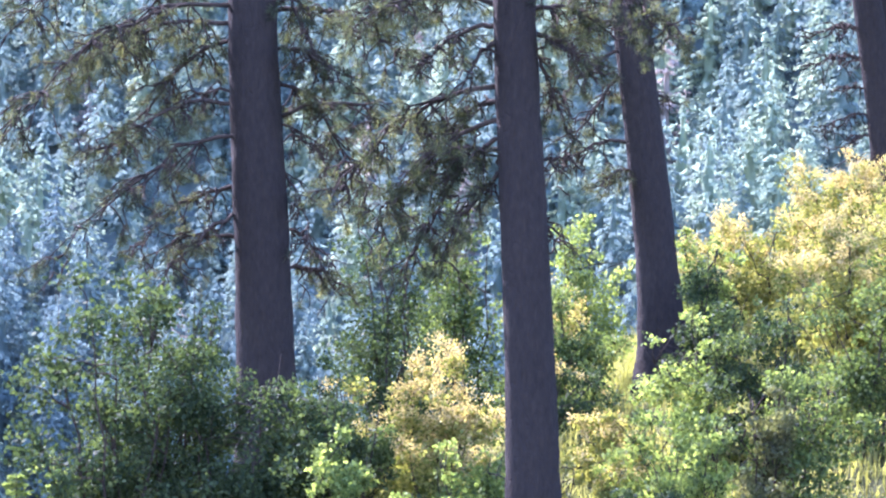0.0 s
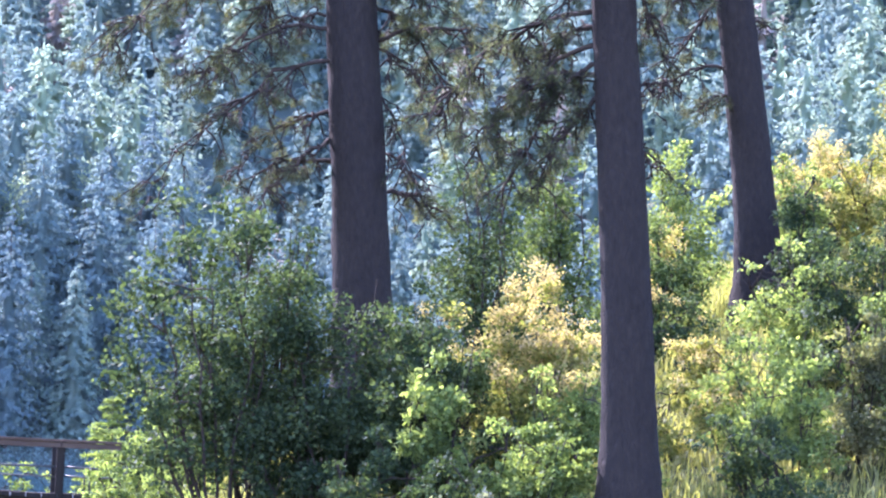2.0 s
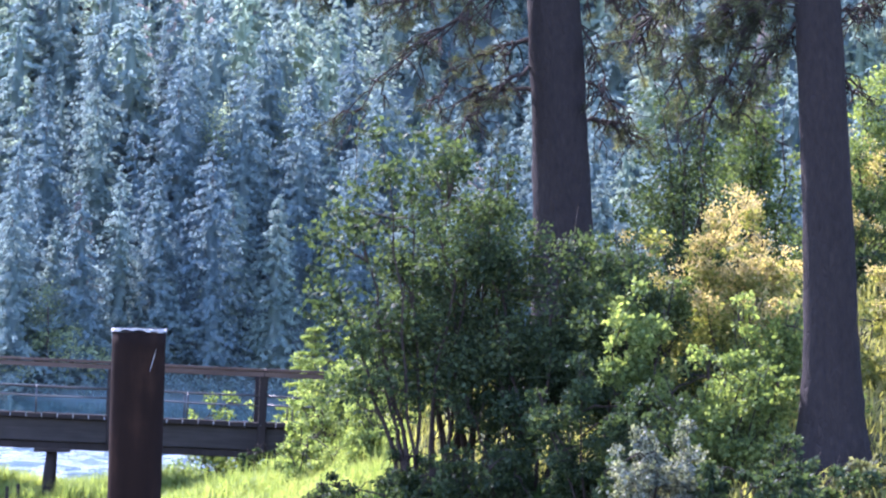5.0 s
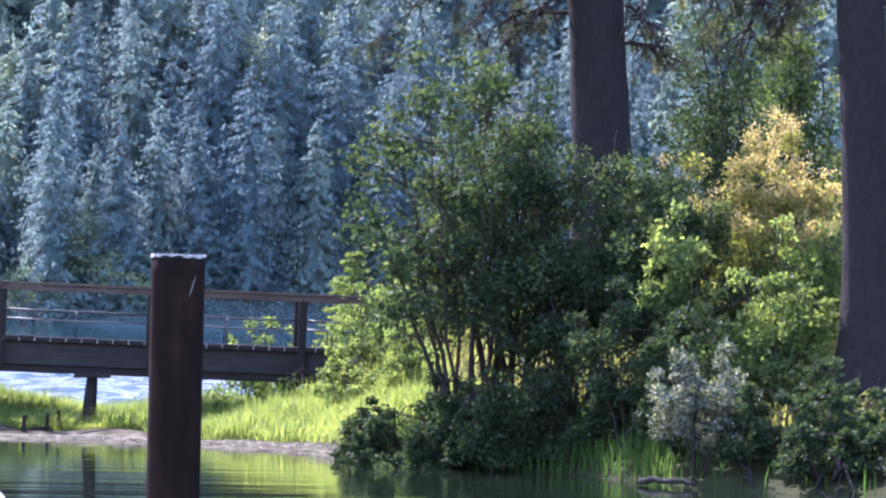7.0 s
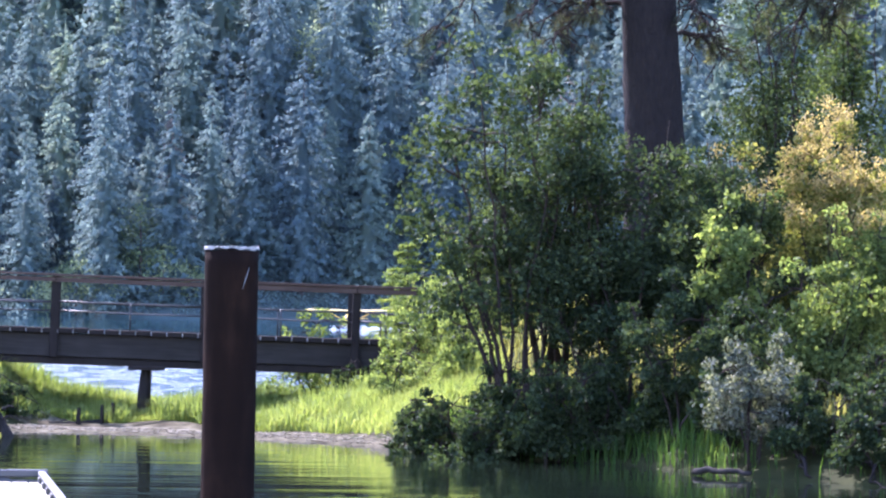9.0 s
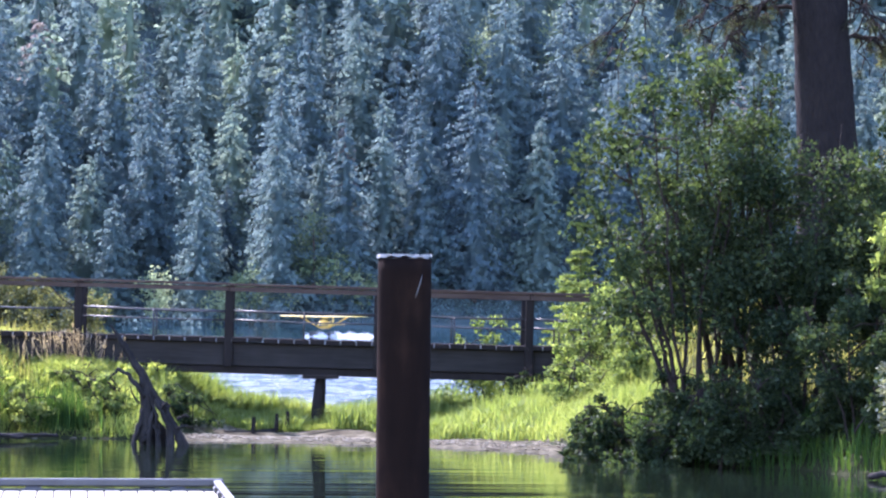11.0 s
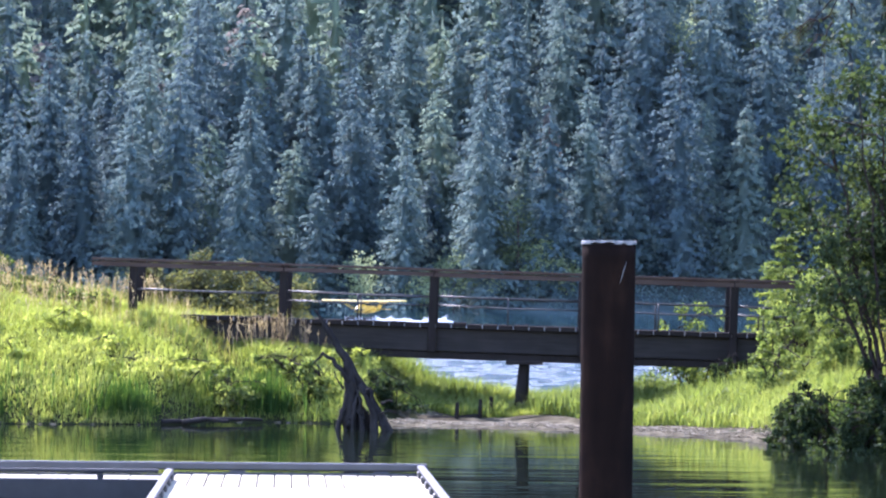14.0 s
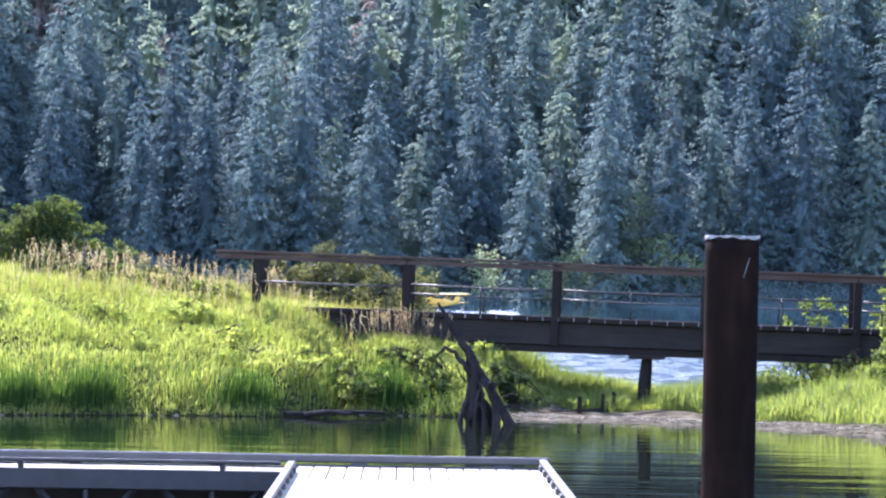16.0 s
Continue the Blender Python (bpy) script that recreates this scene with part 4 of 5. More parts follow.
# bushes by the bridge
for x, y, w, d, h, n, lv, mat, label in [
    (5.9, 81.8, 2.0, 1.6, 1.8, 36, 7000, M_BRIGHT, "bright bush at the bridge end, sunlight put into its leaf colour"),
    (6.3, 77.4, 2.0, 1.8, 2.6, 36, 7000, M_BRIGHT, "bright bush at the bridge end, sunlight put into its leaf colour"),
    (5.0, 76.4, 1.3, 1.2, 1.3, 22, 3500, M_BRIGHT, "bright bush at the bridge end, sunlight put into its leaf colour"),
    (6.2, 84.6, 2.2, 1.8, 1.7, 34, 6000, M_BRIGHT, "bright bush behind the bridge end, sunlight put into its leaf colour"),
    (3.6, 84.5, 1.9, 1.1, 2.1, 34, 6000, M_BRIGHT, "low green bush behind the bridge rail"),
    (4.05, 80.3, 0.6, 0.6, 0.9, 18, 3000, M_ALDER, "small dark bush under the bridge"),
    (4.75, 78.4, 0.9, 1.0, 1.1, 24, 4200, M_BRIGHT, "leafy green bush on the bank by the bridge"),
    (5.3, 77.0, 1.5, 1.2, 1.6, 28, 5200, M_BRIGHT, "bright bush at the bridge end, sunlight put into its leaf colour"),
    (4.8, 74.9, 1.2, 1.0, 1.0, 24, 4200, M_BRIGHT, "bright bush at the bridge end, sunlight put into its leaf colour"),
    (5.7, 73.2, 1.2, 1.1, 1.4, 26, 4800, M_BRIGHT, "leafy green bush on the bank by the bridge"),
    (-6.5, 86.2, 2.6, 1.5, 1.5, 44, 9000, M_OLIVE, "grey-green bush behind the bridge rail"),
    (-7.5, 86.2, 1.6, 1.2, 1.05, 30, 5000, M_OLIVE, "grey-green bush behind the bridge rail"),
    (-5.1, 86.0, 2.2, 1.4, 1.4, 36, 6000, M_OLIVE, "grey-green bush behind the bridge rail"),
    (-12.2, 86.2, 2.2, 1.6, 1.75, 60, 16000, M_MID, "rounded green bush on top of the bank"),
    (-12.9, 86.4, 1.8, 1.4, 1.6, 44, 9000, M_MID, "rounded green bush on top of the bank"),
    (-11.0, 85.8, 1.6, 1.2, 1.0, 36, 8000, M_MID, "rounded green bush on top of the bank"),
    (-11.9, 82.6, 1.6, 1.2, 0.55, 24, 3600, M_MID, "low green herb thicket on the bank"),
    (-10.6, 82.2, 1.8, 1.2, 0.5, 24, 3600, M_MID, "low green herb thicket on the bank"),
    (-9.4, 83.0, 1.5, 1.2, 0.5, 24, 3600, M_MID, "low green herb thicket on the bank"),
    (-8.3, 81.6, 1.4, 1.1, 0.4, 22, 3200, M_BRIGHT, "low green herb thicket on the bank"),
    (-2.3, 78.8, 1.2, 0.9, 0.85, 22, 3600, M_ALDER, "small dark bush beside the driftwood"),
    (-4.3, 79.0, 1.0, 0.9, 0.5, 20, 3000, M_BRIGHT, "low leafy clump in the bank grass"),
    (-5.2, 78.3, 1.2, 1.0, 0.75, 18, 2800, M_BRIGHT, "low leafy clump in the bank grass"),
    (-3.9, 78.2, 1.3, 1.0, 0.7, 18, 2800, M_BRIGHT, "low leafy clump in the bank grass"),
]:
    shrub("bush", x, y, ground_at(x, y), w, d, h, n, lv, 0.07, mat, label, "bush", stems=5, skirt=0.04)


def sapling(x, y, height):
    """A small fir beside the bridge."""
    e = tagged(empty("fir_sapling", x, y, ground_at(x, y)), "small pale green fir sapling behind the bridge rail", "sapling")
    v, f = tube([(0, 0, -0.2), (0, 0, height)], [0.04, 0.006], 6)
    link_mesh("trunk", v, f, M_TWIG, e, True)
    for z in np.linspace(0.35, height - 0.1, 14):
        r = (height - z) * 0.36 + 0.08
        for a in rng.uniform(0, 2 * np.pi, 5):
            tip = np.array([r * math.cos(a), r * math.sin(a), z + 0.06 * r])
            line = curve_points((0, 0, z), tip, 0.03, 10, 0.01)
            p = np.repeat(line[1:], 9, axis=0)
            ax = unit(tip - np.array([0, 0, z])) * 0.7 + rng.normal(scale=0.6, size=p.shape) * np.array([1, 1, 0.4])
            lv, lf = leaf_quads(p, ax, rng.uniform(0.08, 0.16, len(p)), rng.uniform(0.008, 0.014, len(p)))
            link_mesh("spray", lv, lf, M_BRIGHT, e)


herb = np.random.default_rng(5)
for k in range(12):
    x = herb.uniform(-13, -2.6)
    y = float(shore(x)) + herb.uniform(0.5, 5.0)
    shrub("herb_clump", x, y, ground_at(x, y), herb.uniform(0.9, 1.6), herb.uniform(0.8, 1.2), herb.uniform(0.25, 0.5), 16, 1900, 0.06, M_GRASS, "soft green leafy herb clump in the bank grass", "herbs", stems=1, skirt=0.0)
sapling(5.35, 83.2, 2.5)


# ---- pines ----
def pine(x, y, lean, radius, height, boughs, label, high=9):
    """A ponderosa pine. boughs: start x and z, end x, y and z seen from the trunk's axis line, share of needles."""
    g = ground_at(x, y)
    e = tagged(empty("pine_tree", x, y, g), label, "pine", "tall pines on the wooded point")
    zs = np.concatenate([[-0.4, 0.0, 0.35, 0.9, 1.8], np.linspace(3, height, 16)])
    flare = 1 + 0.7 * np.exp(-np.maximum(zs, 0) / 0.8)
    axis = np.stack([lean * zs, 0 * zs, zs], 1) + np.stack([0.05 * np.sin(zs * 0.5), 0.03 * np.cos(zs * 0.4), 0 * zs], 1)
    rad = radius * flare * np.clip(1 - zs / (height * 1.05), 0.03, 1) ** 0.6
    t = np.linspace(0, len(zs) - 1, 90)
    ax = np.stack([np.interp(t, range(len(zs)), axis[:, k]) for k in range(3)], 1)
    v, f = tube(ax, np.interp(t, range(len(zs)), rad), 30, 0.022)
    link_mesh("trunk", v, f, M_BARK, e, True, "furrowed grey-brown bark")

    def bough(s, tip, share, thick):
        s, tip = np.array(s, float), np.array(tip, float)
        span = np.linalg.norm(tip - s)
        pts = curve_points(s, tip, span * 0.13, 10, 0.03 * span / 2)
        pieces = [tube(pts, np.linspace(thick, 0.012, 10), 7, 0.06)]
        ends = []
        for k in range(int(10 * span * (0.65 + 0.5 * share)) + 5):
            i = rng.integers(2, 10)
            o = pts[i]
            out = unit(rng.normal(size=3)) * np.array([1.0, 0.8, 0.55]) + 0.45 * unit(tip - s) + np.array([0, 0, -0.5])
            q = o + unit(out) * rng.uniform(0.25, 0.75) * (0.5 + 0.28 * span)
            w = curve_points(o, q, rng.uniform(-0.02, 0.12), 6, 0.04)
            pieces.append(tube(w, np.linspace(0.02, 0.008, 6), 5))
            ends.append((w[-1], unit(w[-1] - w[-3])))
            for j in range(2):
                q2 = w[3] + unit(out + rng.normal(scale=0.8, size=3) + np.array([0, 0, -0.4])) * rng.uniform(0.15, 0.4)
                w2 = curve_points(w[3], q2, 0.03, 4, 0.02)
                pieces.append(tube(w2, np.linspace(0.012, 0.006, 4), 4))
                ends.append((w2[-1], unit(w2[-1] - w2[-2])))
        vv, ff = join(pieces)
        limb = link_mesh("bough", vv, ff, M_TWIG, e, True)
        ends.append((pts[-1], unit(tip - s)))
        keep = [en for en in ends if rng.uniform() < share * 0.62]
        if keep:
            o = np.repeat(np.array([k[0] for k in keep]), 46, axis=0)
            d = np.repeat(np.array([k[1] for k in keep]), 46, axis=0)
            o = o - d * rng.uniform(0, 0.16, (len(o), 1))
            axn = d * 0.55 + unit(rng.normal(size=o.shape)) * 0.9
            lv, lf = leaf_quads(o, axn, rng.uniform(0.10, 0.18, len(o)), np.full(len(o), 0.006))
            link_mesh("needles", lv, lf, M_NEEDLE, limb)

    for sx, sz, ex, dy, ez, share in boughs:
        side = 1 if ex > sx else -1
        k = np.interp(sz - g, zs, axis[:, 0])
        bough((k + side * radius * 0.6, 0, sz - g), (ex - x, dy, ez - g), share, 0.045 if share > 0.15 else 0.03)
    z = max([b[1] for b in boughs]) - g + 0.5
    for k in range(high):
        h = z + (height - z) * (k + 0.5) / high
        a = rng.uniform(0, 2 * np.pi)
        r = (1.2 + 2.4 * (1 - (h - z) / (height - z)))
        bough((lean * h, 0, h), (lean * h + r * math.cos(a), r * math.sin(a), h - 0.1 * r), 0.9, 0.05)


# start x, start z, end x, end y off the trunk, end z, share of needles
BOUGHS_A = [
    (8.24, 11.87, 4.48, -1.50, 9.61, 1.00),
    (8.25, 11.56, 5.58, 0.50, 10.60, 1.00),
    (8.26, 11.26, 6.51, 1.00, 9.47, 0.80),
    (8.28, 10.31, 7.19, 0.30, 9.99, 0.10),
    (8.29, 10.13, 6.14, -0.50, 9.22, 0.70),
    (8.30, 9.55, 5.41, -1.00, 7.28, 0.55),
    (8.33, 8.65, 6.87, 0.50, 7.63, 0.50),
    (8.34, 8.15, 7.19, -0.50, 6.88, 0.50),
    (8.35, 7.70, 6.94, 0.60, 7.38, 0.40),
    (9.09, 11.80, 11.43, 1.00, 11.31, 1.00),
    (9.14, 11.10, 10.34, -1.00, 10.34, 0.90),
    (9.24, 9.89, 12.00, 0.50, 9.74, 0.50),
    (9.28, 9.84, 10.36, 0.30, 8.75, 0.10),
    (9.30, 9.09, 9.89, -0.40, 7.57, 0.10),
    (9.37, 7.98, 10.17, 0.50, 7.34, 0.15),
    (9.45, 7.18, 10.51, 1.00, 6.87, 0.60),
    (9.22, 10.70, 10.94, 1.50, 8.87, 0.90),
    (9.07, 12.61, 9.79, -0.50, 10.77, 1.00),
    (8.22, 12.68, 6.61, 1.00, 11.41, 1.00),
    (9.06, 13.02, 12.29, 0.00, 11.54, 1.00),
    (8.21, 13.18, 4.75, -1.00, 11.49, 1.00),
]
BOUGHS_B = [
    (10.94, 10.21, 9.96, 0.50, 9.63, 0.30),
    (10.94, 10.00, 10.40, -0.30, 9.18, 0.20),
    (10.97, 8.80, 9.50, 1.50, 7.30, 1.00),
    (10.97, 8.50, 10.00, 1.00, 6.90, 1.00),
    (10.96, 9.30, 9.00, 1.80, 7.90, 1.00),
    (10.98, 8.00, 10.30, 0.60, 6.70, 0.90),
    (10.97, 9.06, 10.41, 1.00, 8.62, 0.80),
    (10.98, 8.29, 9.87, 0.80, 8.06, 0.90),
    (10.93, 10.51, 9.14, 1.50, 10.18, 1.00),
    (11.63, 10.11, 12.50, -0.30, 9.35, 0.80),
    (11.66, 9.86, 12.11, 0.30, 8.71, 0.50),
    (11.72, 8.15, 12.19, 0.00, 8.19, 0.05),
    (11.75, 7.39, 11.97, 0.00, 6.80, 0.20),
    (11.63, 10.46, 12.84, 0.60, 10.24, 1.00),
    (11.61, 10.97, 13.37, -1.00, 10.24, 1.00),
    (10.92, 11.02, 9.28, -1.00, 10.31, 1.00),
]
BOUGHS_C = [
    (17.34, 12.10, 16.22, 0.20, 9.76, 0.30),
    (17.37, 10.71, 16.35, 0.00, 10.21, 0.20),
    (17.36, 12.57, 16.22, -0.50, 11.54, 0.90),
    (17.28, 13.15, 16.25, 0.40, 12.80, 1.00),
    (18.11, 13.42, 18.82, 0.50, 12.92, 1.00),
    (17.31, 13.38, 16.39, 0.00, 13.46, 1.00),
    (17.47, 10.14, 16.98, -0.40, 9.74, 0.90),
    (18.20, 11.68, 18.50, 0.00, 11.59, 0.20),
]
BOUGHS_D = [
    (24.28, 14.25, 24.01, 0.00, 14.32, 0.00),
    (24.36, 13.56, 23.86, 0.00, 13.57, 0.00),
    (24.48, 12.29, 23.84, 0.20, 11.99, 0.05),
    (24.43, 12.87, 24.24, 0.00, 12.86, 0.00),
    (24.58, 11.85, 24.26, 0.00, 11.56, 0.00),
    (24.73, 11.09, 24.55, 0.00, 11.27, 0.00),
]


PINE = "tall ponderosa pine with thick dark furrowed trunk and drooping boughs"
pine(9.2, 74.0, -0.05, 0.55, 27.0, BOUGHS_A, PINE)
pine(11.75, 62.0, -0.05, 0.415, 26.0, BOUGHS_B, PINE)
pine(18.55, 84.0, -0.118, 0.44, 27.0, BOUGHS_C, PINE)
pine(25.55, 92.0, -0.155, 0.37, 25.0, BOUGHS_D, "tall pine with bare dead stubs on its dark trunk")
pine(26.0, 93.5, -0.09, 0.32, 24.0, BOUGHS_D[:2], "tall pine with bare dead stubs on its dark trunk")

# ---- the wooded far shore ----
def fir_crown(height, radius, branches, sprays, seed, start=0.03, size=0.9):
    """Crown of a fir: drooping boughs set round the stem in uneven tiers, each carrying many small ragged sprays."""
    r = np.random.default_rng(seed)
    t = np.sort(1 - r.uniform(0.0006, 1, branches) ** 0.72)
    az = r.uniform(0, 2 * np.pi, branches)
    lumps = 1 + 0.2 * np.sin(3 * az + 11 * t + r.uniform(0, 6)) + 0.16 * np.sin(5 * az - 23 * t + r.uniform(0, 6)) + 0.1 * np.sin(t * r.uniform(34, 48))
    le = radius * (1 - t) ** r.uniform(0.6, 0.8) * lumps * (1 + r.normal(scale=0.16, size=branches)).clip(0.5, 1.5) * np.where(t < 0.07, 0.75, 1) + 0.25
    z = height * (start + (1 - start) * t)
    out = np.stack([np.cos(az), np.sin(az), np.zeros(branches)], 1)
    base, outs, ts = [], [], []
    for k in range(sprays):
        f = 0.3 + 0.7 * (k + r.uniform(0.1, 0.9, branches)) / sprays
        p = out * (le * f)[:, None]
        p[:, 2] = z - 0.24 * le * f ** 1.5
        base.append(p + r.normal(scale=0.05 * radius, size=p.shape) * np.array([1, 1, 0.6]) * (1.15 - t)[:, None])
        outs.append(out)
        ts.append(t)
    base, outs, ts = np.concatenate(base), np.concatenate(outs), np.concatenate(ts)
    n = len(base)
    face = unit(outs * 0.75 + np.array([0, 0, 0.55]) + r.normal(scale=0.5, size=(n, 3)))
    a = outs * 0.55 + np.array([0, 0, -0.45]) + r.normal(scale=0.45, size=(n, 3))
    a = unit(a - face * np.sum(a * face, 1)[:, None])
    b = np.cross(a, face)
    l = (size * r.uniform(0.6, 1.4, n) * (0.68 + 0.32 * (1 - ts)))[:, None]
    w = l * r.uniform(0.24, 0.42, (n, 1))
    v = np.stack([base - a * l * 0.4 - b * w, base - a * l * 0.4 + b * w, base + a * l * 0.6], 1).reshape(-1, 3)
    v = np.vstack([v, [[-0.16, 0, height - 1.6], [0.16, 0, height - 1.6], [0, 0, height + 0.3]]])
    f = np.arange(len(v)).reshape(-1, 3)
    rings, sides = 12, 9
    level = np.linspace(0.0, 0.8, rings)[:, None]
    ang = np.linspace(0, 2 * np.pi, sides, endpoint=False)[None, :] + level * 3
    body = (0.34 * radius * (0.82 - level) ** 0.8 * (1 + r.normal(scale=0.28, size=(rings, sides)))).clip(0.05)
    core = np.stack([body * np.cos(ang), body * np.sin(ang), height * (start + (1 - start) * level) + r.normal(scale=0.5, size=(rings, sides))], -1).reshape(-1, 3)
    i = np.arange(rings * sides).reshape(rings, sides)
    j = np.roll(i, -1, axis=1)
    q = np.concatenate([np.stack([i[:-1], j[:-1], j[1:]], -1).reshape(-1, 3), np.stack([i[:-1], j[1:], i[1:]], -1).reshape(-1, 3)])
    return np.concatenate([v, core]), np.concatenate([f, q + len(v)])


def fir_tree(height, radius, seed, mat, label, branches=520, sprays=5):
    e = tagged(empty("fir_tree", 0, 0, 0), label, "fir", "firs along the far shore")
    v, f = tube([(0, 0, -1.0), (0.1, 0, height * 0.5), (0, 0, height * 0.97)], [0.011 * height, 0.006 * height, 0.02], 8)
    link_mesh("trunk", v, f, M_FIRBARK, e, True)
    v, f = fir_crown(height, radius, branches, sprays, seed, size=0.72)
    link_mesh("crown", v, f, mat, e)
    return e


FIR = "tall blue-green fir on the far shore, haze put into its colour"
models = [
    fir_tree(31, 6.4, 1, M_HAZE_FIR, FIR, 500, 12),
    fir_tree(26, 5.8, 2, M_HAZE_FIR, FIR, 460, 12),
    fir_tree(34, 6.6, 3, M_HAZE_FIR, FIR, 520, 12),
    fir_tree(18, 4.4, 4, M_HAZE_FIR, FIR, 300, 9),
    fir_tree(27, 4.8, 5, M_HAZE_FIR, "slender blue-green fir on the far shore, haze put into its colour", 380, 8),
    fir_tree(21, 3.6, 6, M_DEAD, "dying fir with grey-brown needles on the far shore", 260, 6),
    fir_tree(23, 6.0, 7, M_SUN_FIR, "broad light green fir on the far shore, sunlight put into its colour", 380, 9),
    fir_tree(28, 5.6, 8, M_HAZE_FIR, FIR, 460, 12),
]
for m in models:
    m.matrix_basis = pose(-200, 640, float(hill(np.array(-200.0), np.array(640.0))))
spots = [(-4.2, 606, 0), (23.4, 600, 2), (-62, 604, 1), (60, 603, 0), (10.5, 603, 4), (33, 602, 1), (16.0, 601, 1), (-16, 606, 4), (-28, 603, 3), (-38, 604, 0), (44, 602, 2), (52, 604, 4), (-48, 603, 2), (1.5, 607, 3), (70, 604, 1), (-72, 605, 4)]
taken = [(a, b) for a, b, k in spots]
wood = np.random.default_rng(21)


def free(px, py, gap):
    return all((px - a) ** 2 + (py - b) ** 2 > gap * gap for a, b in taken[-900:])


for px, py, k in spots:
    s = wood.uniform(0.95, 1.08)
    c = copy_thing(models[k], pose(px, py, float(hill(np.array(px), np.array(py))), 0, 0, wood.uniform(0, 360)))
row = 0
while row < 175:
    px, py = wood.uniform(-112, 190), wood.uniform(596.5, 640)
    if not free(px, py, 7.2):
        row += 0.02
        continue
    taken.append((px, py))
    row += 1
    k = wood.choice(8, p=[0.17, 0.15, 0.14, 0.12, 0.1, 0.04, 0.13, 0.15])
    c = copy_thing(models[k], pose(px, py, float(hill(np.array(px), np.array(py))) - wood.uniform(0, 4), wood.normal(scale=1.5), wood.normal(scale=1.5), wood.uniform(0, 360)))
copy_thing(models[0], pose(-130, 620, float(hill(np.array(-130.0), np.array(620.0)))))


def far_woods():
    """Firs higher up the hillside, joined."""
    kinds = [fir_crown(wood.uniform(17, 27), wood.uniform(4.2, 5.6), 130, 9, 40 + k, size=1.05) for k in range(10)]
    spots2 = []
    cell = {}
    tries = 0
    while len(spots2) < 1850 and tries < 40000:
        tries += 1
        px, py = wood.uniform(-118, 225), 638 + 190 * wood.uniform() ** 1.1
        key = (int(px // 7), int(py // 7))
        near = [q for i in (-1, 0, 1) for j in (-1, 0, 1) for q in cell.get((key[0] + i, key[1] + j), [])]
        if any((px - a) ** 2 + (py - b) ** 2 < 42 for a, b in near):
            continue
        cell.setdefault(key, []).append((px, py))
        spots2.append((px, py))
    stands = [([], [], [0]) for k in range(3)]
    for px, py in spots2:
        v, f = kinds[wood.integers(10)]
        a, s = wood.uniform(0, 6.28), wood.uniform(0.55, 1.3)
        m = np.array([[math.cos(a), -math.sin(a), 0], [math.sin(a), math.cos(a), 0], [0, 0, 1]]) * s
        vs, fs, n = stands[wood.choice(3, p=[0.6, 0.36, 0.04])]
        vs.append(v @ m.T + np.array([px, py, float(hill(np.array(px), np.array(py))) - 1.0]))
        fs.append(f + n[0])
        n[0] += len(v)
    tones = [(M_HAZE_FIR, "dense blue-green fir forest covering the hillside, haze put into its colour"), (M_SUN_FIR, "lighter green firs on the hillside, sunlight put into their colour"), (M_DEAD, "scattered grey-brown dying firs on the hillside")]
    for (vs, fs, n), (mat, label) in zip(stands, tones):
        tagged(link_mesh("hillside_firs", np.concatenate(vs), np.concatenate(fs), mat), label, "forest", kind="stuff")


far_woods()


def shore_brush():
    """Low dark brush along the far waterline."""
    c = np.stack([wood.uniform(-130, 220, 420), wood.uniform(591, 597, 420), np.zeros(420)], 1)
    c[:, 2] = hill(c[:, 0], c[:, 1]) + wood.uniform(0.2, 2.6, 420)
    p = np.repeat(c, 45, axis=0) + wood.normal(scale=0.75, size=(420 * 45, 3))
    s = wood.uniform(0.25, 0.6, len(p))
    v, f = leaf_quads(p, wood.normal(size=p.shape), s, s * 0.4)
    tagged(link_mesh("shore_brush", v, f, M_HAZE_FIR), "low dark brush along the far waterline", "brush", kind="stuff")


shore_brush()


def broadleaf(x, y, z, width, height, leaves, label):
    e = tagged(empty("broadleaf_tree", x, y, z), label, "tree", "light trees on the far shore")
    c = unit(wood.normal(size=(26, 3))) * wood.uniform(0.3, 1, (26, 1)) ** 0.5 * np.array([width / 2, width / 2, height * 0.36]) + np.array([0, 0, height * 0.62])
    pick = wood.integers(26, size=leaves)
    p = c[pick] + wood.normal(scale=0.1 * (width + height) / 2, size=(leaves, 3))
    s = wood.uniform(0.25, 0.55, leaves)
    v, f = leaf_quads(p, wood.normal(size=p.shape), s, s * 0.4)
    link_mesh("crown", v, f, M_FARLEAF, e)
    v, f = tube([(0, 0, -1), (0.1, 0, height * 0.4), (0, 0, height * 0.8)], [0.02 * height, 0.015 * height, 0.05], 7)
    link_mesh("trunk", v, f, M_FIRBARK, e, True)


def above(px, py):
    return float(hill(np.array(float(px)), np.array(float(py))))


LIGHT = "light green broadleaf tree at the foot of the firs"
for x, y, w, h, n in [(-22, 596.5, 4.5, 9, 900), (-8.5, 596, 5.5, 9, 1000), (0.5, 598, 5, 15, 1300), (3.8, 596, 4.5, 9, 900), (-12, 595.5, 6, 6, 900), (7.5, 596, 4, 7, 700), (-30, 597, 4, 7, 600), (-45, 597, 5, 8, 800), (-55, 597, 4, 6, 600), (36, 642, 8, 16, 1800), (25, 634, 7, 14, 1300), (-50, 622, 6, 15, 1100), (14, 596, 3, 6, 500), (-3, 596, 3, 5, 500)]:
    broadleaf(x, y, above(x, y) - 0.3, w, h, n, LIGHT)


